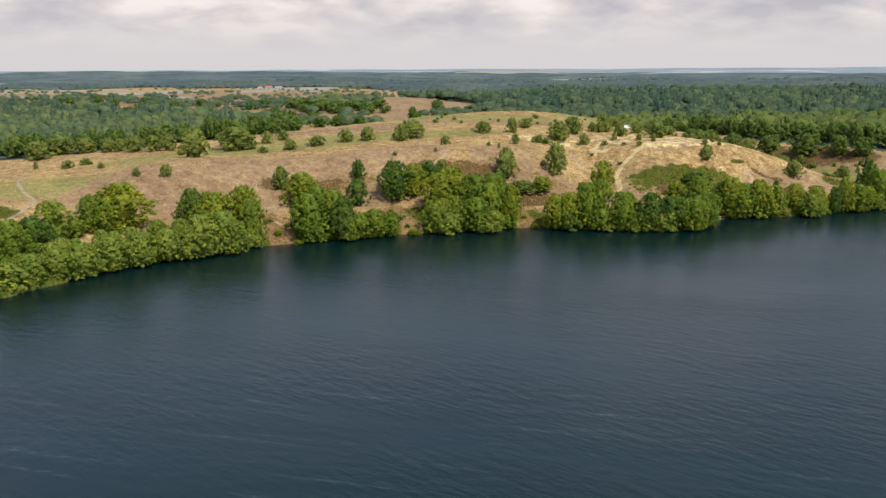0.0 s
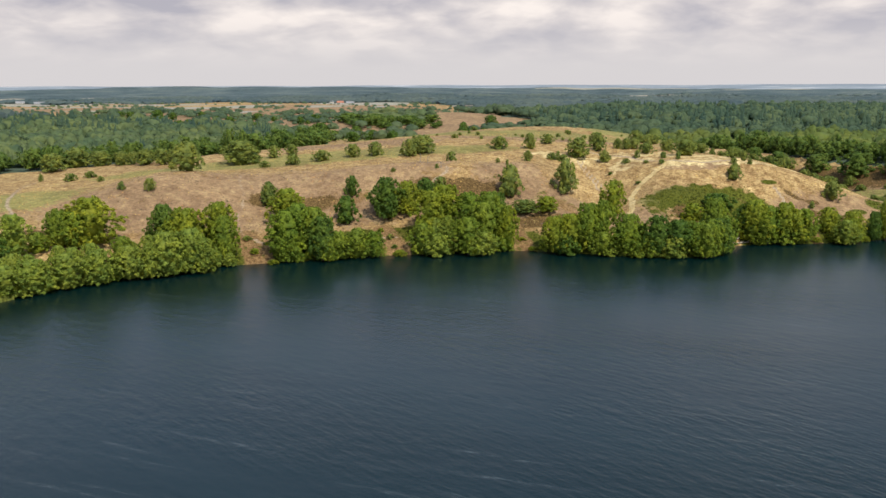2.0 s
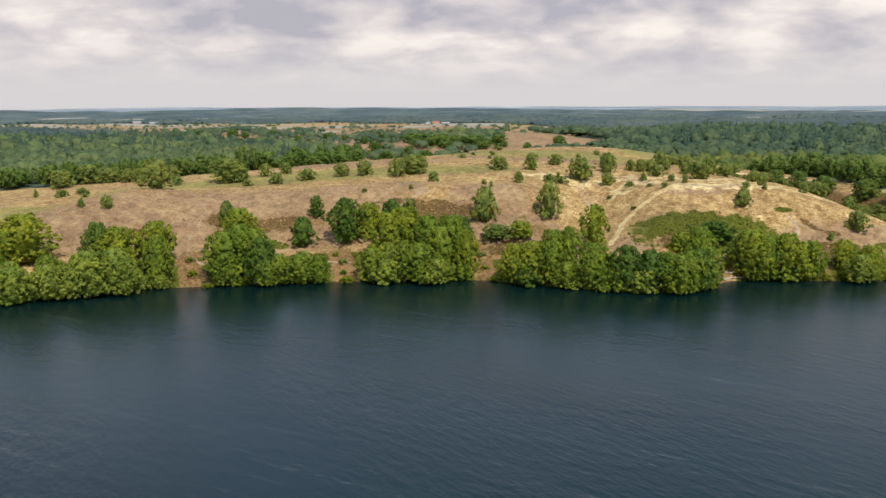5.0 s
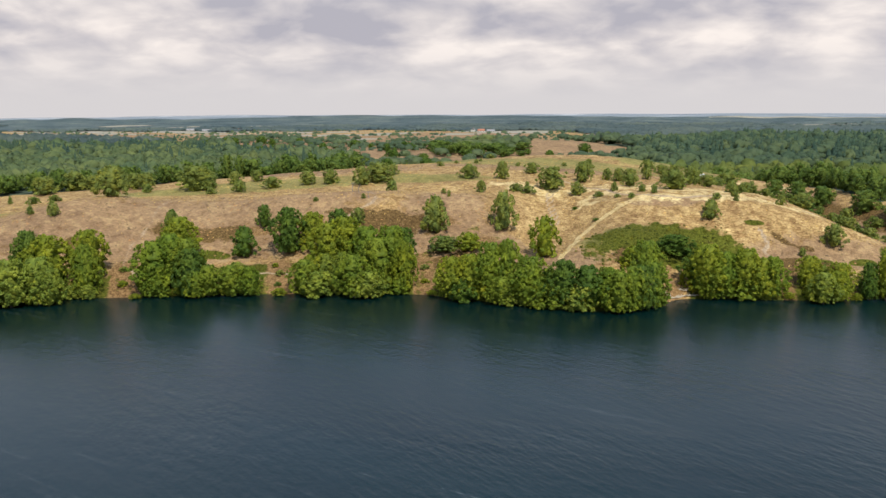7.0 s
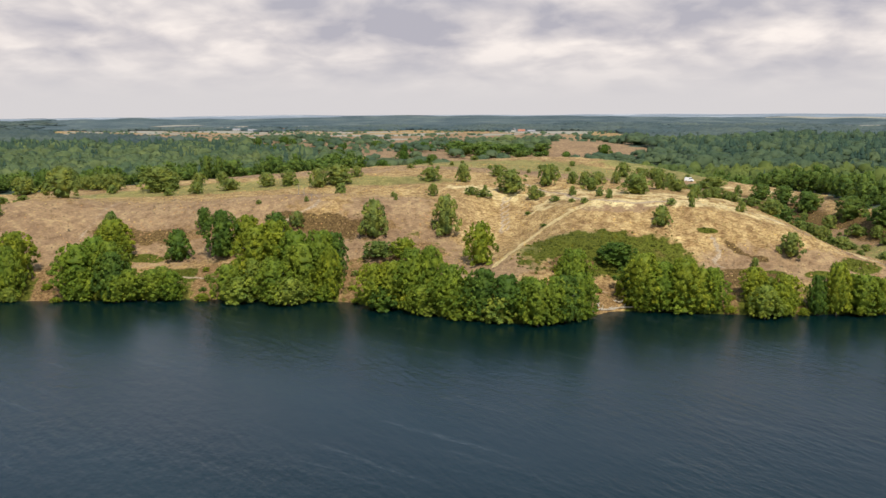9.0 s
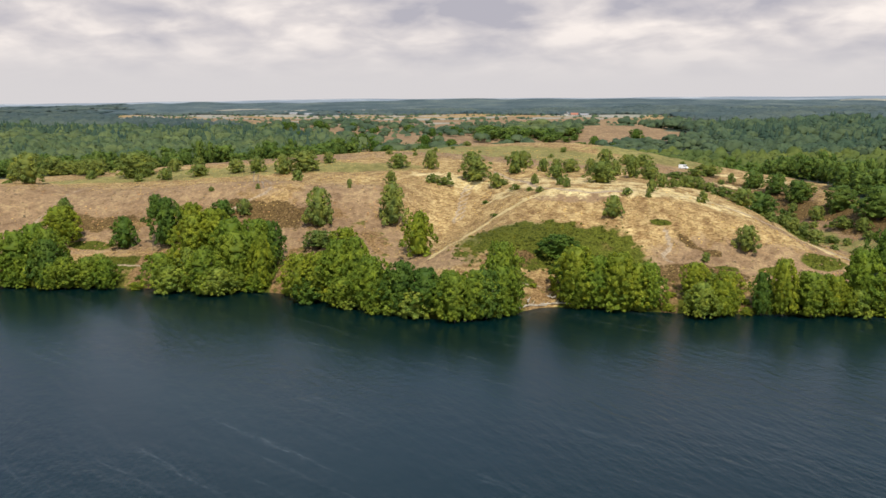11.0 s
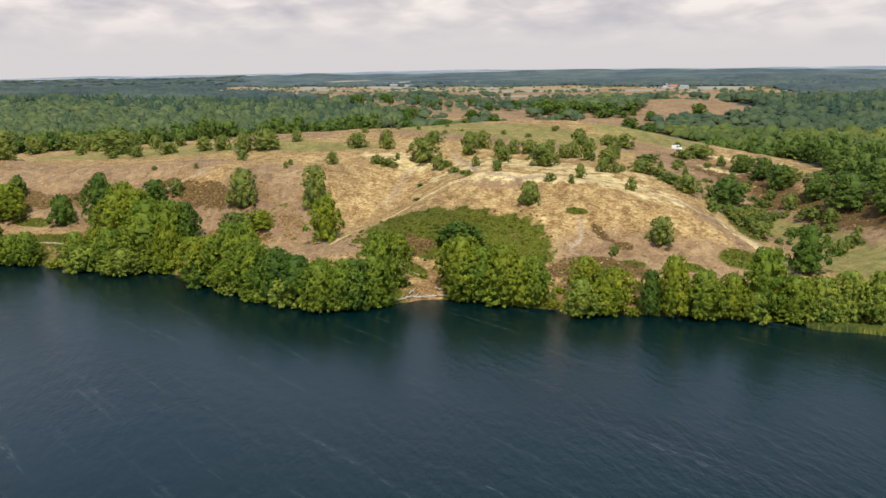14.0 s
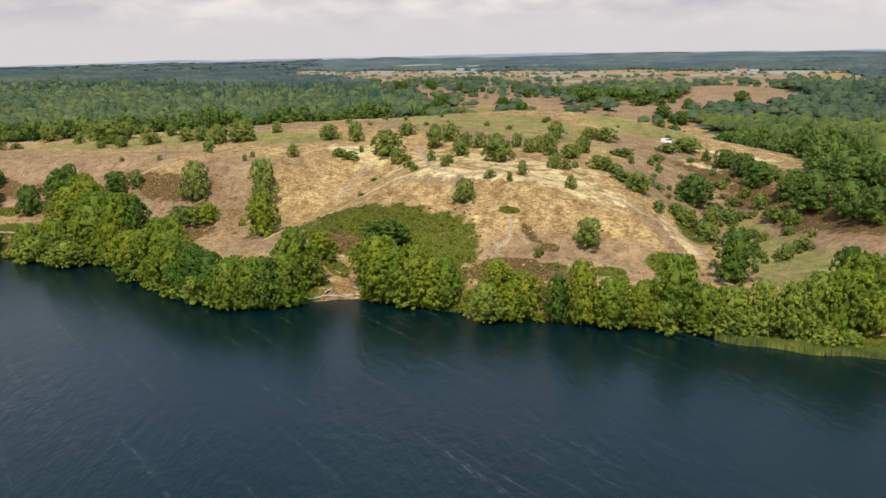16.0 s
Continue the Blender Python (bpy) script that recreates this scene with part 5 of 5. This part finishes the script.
def driftwood(x, y, turn, long, thick, seed):
    """A bleached trunk with the stubs of its branches."""
    r = random.Random(seed)
    root = tagged(new("fallen_trunk"), "bleached fallen trunk lying on the sandy beach", "log", "driftwood on the beach")
    root.matrix_basis = pose(x, y, max(0.1, float(height(x, y))) + thick * 0.7, 0, r.uniform(-4, 4), turn)
    bm = bmesh.new()
    path = [(-long / 2 + long * k / 5, r.uniform(-0.12, 0.12) * long / 4, r.uniform(-0.05, 0.06) * long / 4) for k in range(6)]
    limb(bm, path, thick, thick * 0.4, 8)
    part("trunk", bm, PALE_WOOD, root)
    for k in range(4):
        bx, by, bz = path[1 + k]
        a, n = r.uniform(0.5, 1.2) * (1 if k % 2 else -1), r.uniform(0.7, 1.8)
        bm = bmesh.new()
        limb(bm, [(bx, by, bz), (bx + n * 0.5, by + n * 0.5 * math.sin(a), bz + n * 0.3), (bx + n * 0.9, by + n * math.sin(a), bz + n * 0.75)], thick * 0.42, thick * 0.12, 6)
        part("branch", bm, PALE_WOOD, root)


for spec in ((125.2, 414.5, 65, 7.5, 0.34, 1), (127.6, 418.6, 45, 8.5, 0.36, 2), (131.0, 422.4, 25, 8.0, 0.36, 3), (135.0, 424.6, 15, 6.5, 0.3, 4), (125.4, 419.0, 110, 5.5, 0.3, 5), (130.2, 425.0, -25, 5.0, 0.3, 6), (133.0, 426.5, 60, 4.0, 0.26, 7)):
    driftwood(*spec)


GREY_WOOD = plain("grey_dead_wood", (0.26, 0.22, 0.18), 0.9, 0.25, 2.0)


def dead_tree(x, y, tall, seed):
    """A bare grey snag."""
    r = random.Random(seed)
    root = tagged(new("dead_tree"), "bare grey dead sapling standing in dry grass", "tree", "dead saplings")
    root.matrix_basis = pose(x, y, float(height(x, y)) - 0.05)
    bm = bmesh.new()
    path = [(r.uniform(-0.12, 0.12) * k, r.uniform(-0.12, 0.12) * k, tall * k / 4) for k in range(5)]
    limb(bm, path, 0.16, 0.04, 7)
    part("trunk", bm, GREY_WOOD, root)
    for k in range(7):
        a, z, n = r.uniform(0, 6.28), tall * r.uniform(0.35, 0.9), tall * r.uniform(0.15, 0.35)
        bm = bmesh.new()
        limb(bm, [(0, 0, z), (n * 0.5 * math.cos(a), n * 0.5 * math.sin(a), z + n * 0.35), (n * math.cos(a), n * math.sin(a), z + n * 0.9)], 0.07, 0.02, 5)
        part("branch", bm, GREY_WOOD, root)


for spec in ((-13, 456, 4.2, 21), (-9, 454, 3.6, 22), (-2, 448, 3.0, 23)):
    dead_tree(*spec)


# ---- the white van by the wood ----
def box(bm, x0, y0, z0, x1, y1, z1, slope=0.0, bevel=0.06):
    """A box with soft edges; slope draws the top of its front end back."""
    made = bmesh.ops.create_cube(bm, size=1.0)["verts"]
    for v in made:
        front, top = v.co.x > 0, v.co.z > 0
        v.co = Vector((x1 - (slope if top else 0) if front else x0, y1 if v.co.y > 0 else y0, z1 if top else z0))
    edges = list({e for v in made for e in v.link_edges})
    bmesh.ops.bevel(bm, geom=edges, offset=bevel, segments=2, affect="EDGES")


WHITE_PAINT, DARK_GLASS, TYRE = plain("white_paint", (0.80, 0.80, 0.79), 0.35, 0.03), plain("dark_glass", (0.03, 0.035, 0.04), 0.08, 0.1), plain("tyre_rubber", (0.03, 0.03, 0.03), 0.8)


def van(x, y, turn):
    root = tagged(new("van"), "small white van parked on sandy ground beside the wood", "van")
    root.matrix_basis = pose(x, y, float(height(x, y)), 0, 0, turn)
    bm = bmesh.new()
    box(bm, -2.4, -0.95, 0.35, 1.4, 0.95, 2.3, 0.15)
    box(bm, 1.2, -0.92, 0.4, 2.4, 0.92, 1.35, 0.25)
    part("body", bm, WHITE_PAINT, root)
    for name, dims in (("windscreen", (1.32, -0.8, 1.4, 1.46, 0.8, 2.1)), ("side_window", (0.3, -0.975, 1.4, 1.15, -0.955, 2.0)), ("side_window", (0.3, 0.955, 1.4, 1.15, 0.975, 2.0)), ("rear_window", (-2.43, -0.7, 1.4, -2.4, 0.7, 2.05))):
        bm = bmesh.new()
        box(bm, *dims, bevel=0.008)
        part(name, bm, DARK_GLASS, root)
    for wx in (-1.5, 1.55):
        for wy in (-0.9, 0.9):
            bm = bmesh.new()
            limb(bm, [(wx, wy - 0.11, 0.34), (wx, wy + 0.11, 0.34)], 0.34, 0.34, 16)
            part("wheel", bm, TYRE, root)


plant("Od", -7, 1089, 12.0, 16.0)
van(131, 637, -10)


# ---- farms far out ----
LIME_WALL, RED_ROOF, GREY_ROOF = plain("limewashed_wall", (0.44, 0.415, 0.37), 0.9, 0.08), plain("red_tiles", (0.34, 0.14, 0.09), 0.85, 0.2), plain("grey_sheet_roof", (0.24, 0.24, 0.25), 0.8, 0.15)


def farmhouse(x, y, turn, long, wide, eaves, ridge, roof_mat, label):
    root = tagged(new("farmhouse"), label, "house", "far farms")
    root.matrix_basis = pose(x, y, float(height(x, y)) - 0.2, 0, 0, turn)
    bm = bmesh.new()
    box(bm, -long / 2, -wide / 2, 0, long / 2, wide / 2, eaves, bevel=0.05)
    part("wall", bm, LIME_WALL, root)
    bm = bmesh.new()
    a, b = long / 2 + 0.5, wide / 2 + 0.5
    ring = [[bm.verts.new((sx * a, yy, zz)) for yy, zz in ((-b, eaves - 0.2), (0, ridge), (b, eaves - 0.2), (b, eaves - 0.5), (0, ridge - 0.4), (-b, eaves - 0.5))] for sx in (-1, 1)]
    for k in range(6):
        bm.faces.new((ring[0][k], ring[0][(k + 1) % 6], ring[1][(k + 1) % 6], ring[1][k]))
    bm.faces.new(ring[0][::-1]), bm.faces.new(ring[1])
    roof = part("roof", bm, roof_mat, root)
    bm = bmesh.new()
    box(bm, -0.5, -0.5, ridge - 0.8, 0.5, 0.5, ridge + 1.1, bevel=0.04)
    part("chimney", bm, plain("chimney_brick", (0.30, 0.15, 0.10), 0.9), roof)
    for k in range(4):
        bm = bmesh.new()
        wx = -long / 2 + long * (k + 0.5) / 4
        box(bm, wx - 0.7, -wide / 2 - 0.03, 1.0, wx + 0.7, -wide / 2 + 0.05, 2.3, bevel=0.01)
        part("window", bm, DARK_GLASS, root)


for spec in ((-1330, 2330, 25, 22, 9, 2.8, 6.5, GREY_ROOF, "long white farm building with grey roof among far fields"), (-1285, 2345, 30, 26, 9, 2.8, 6.8, GREY_ROOF, "long white farm building with grey roof among far fields"),
             (-1215, 2400, 20, 24, 10, 4.0, 8.5, RED_ROOF, "white farmhouse with red tiled roof among far fields"), (-415, 2150, 15, 16, 8, 3.2, 7.2, RED_ROOF, "white farmhouse with red tiled roof among far fields"),
             (-393, 2156, 20, 18, 8, 3.2, 6.4, GREY_ROOF, "white farm barn with grey roof beside the farmhouse"), (-440, 2170, 100, 22, 10, 3.8, 8.0, GREY_ROOF, "white farm barn with grey roof beside the farmhouse")):
    farmhouse(*spec)
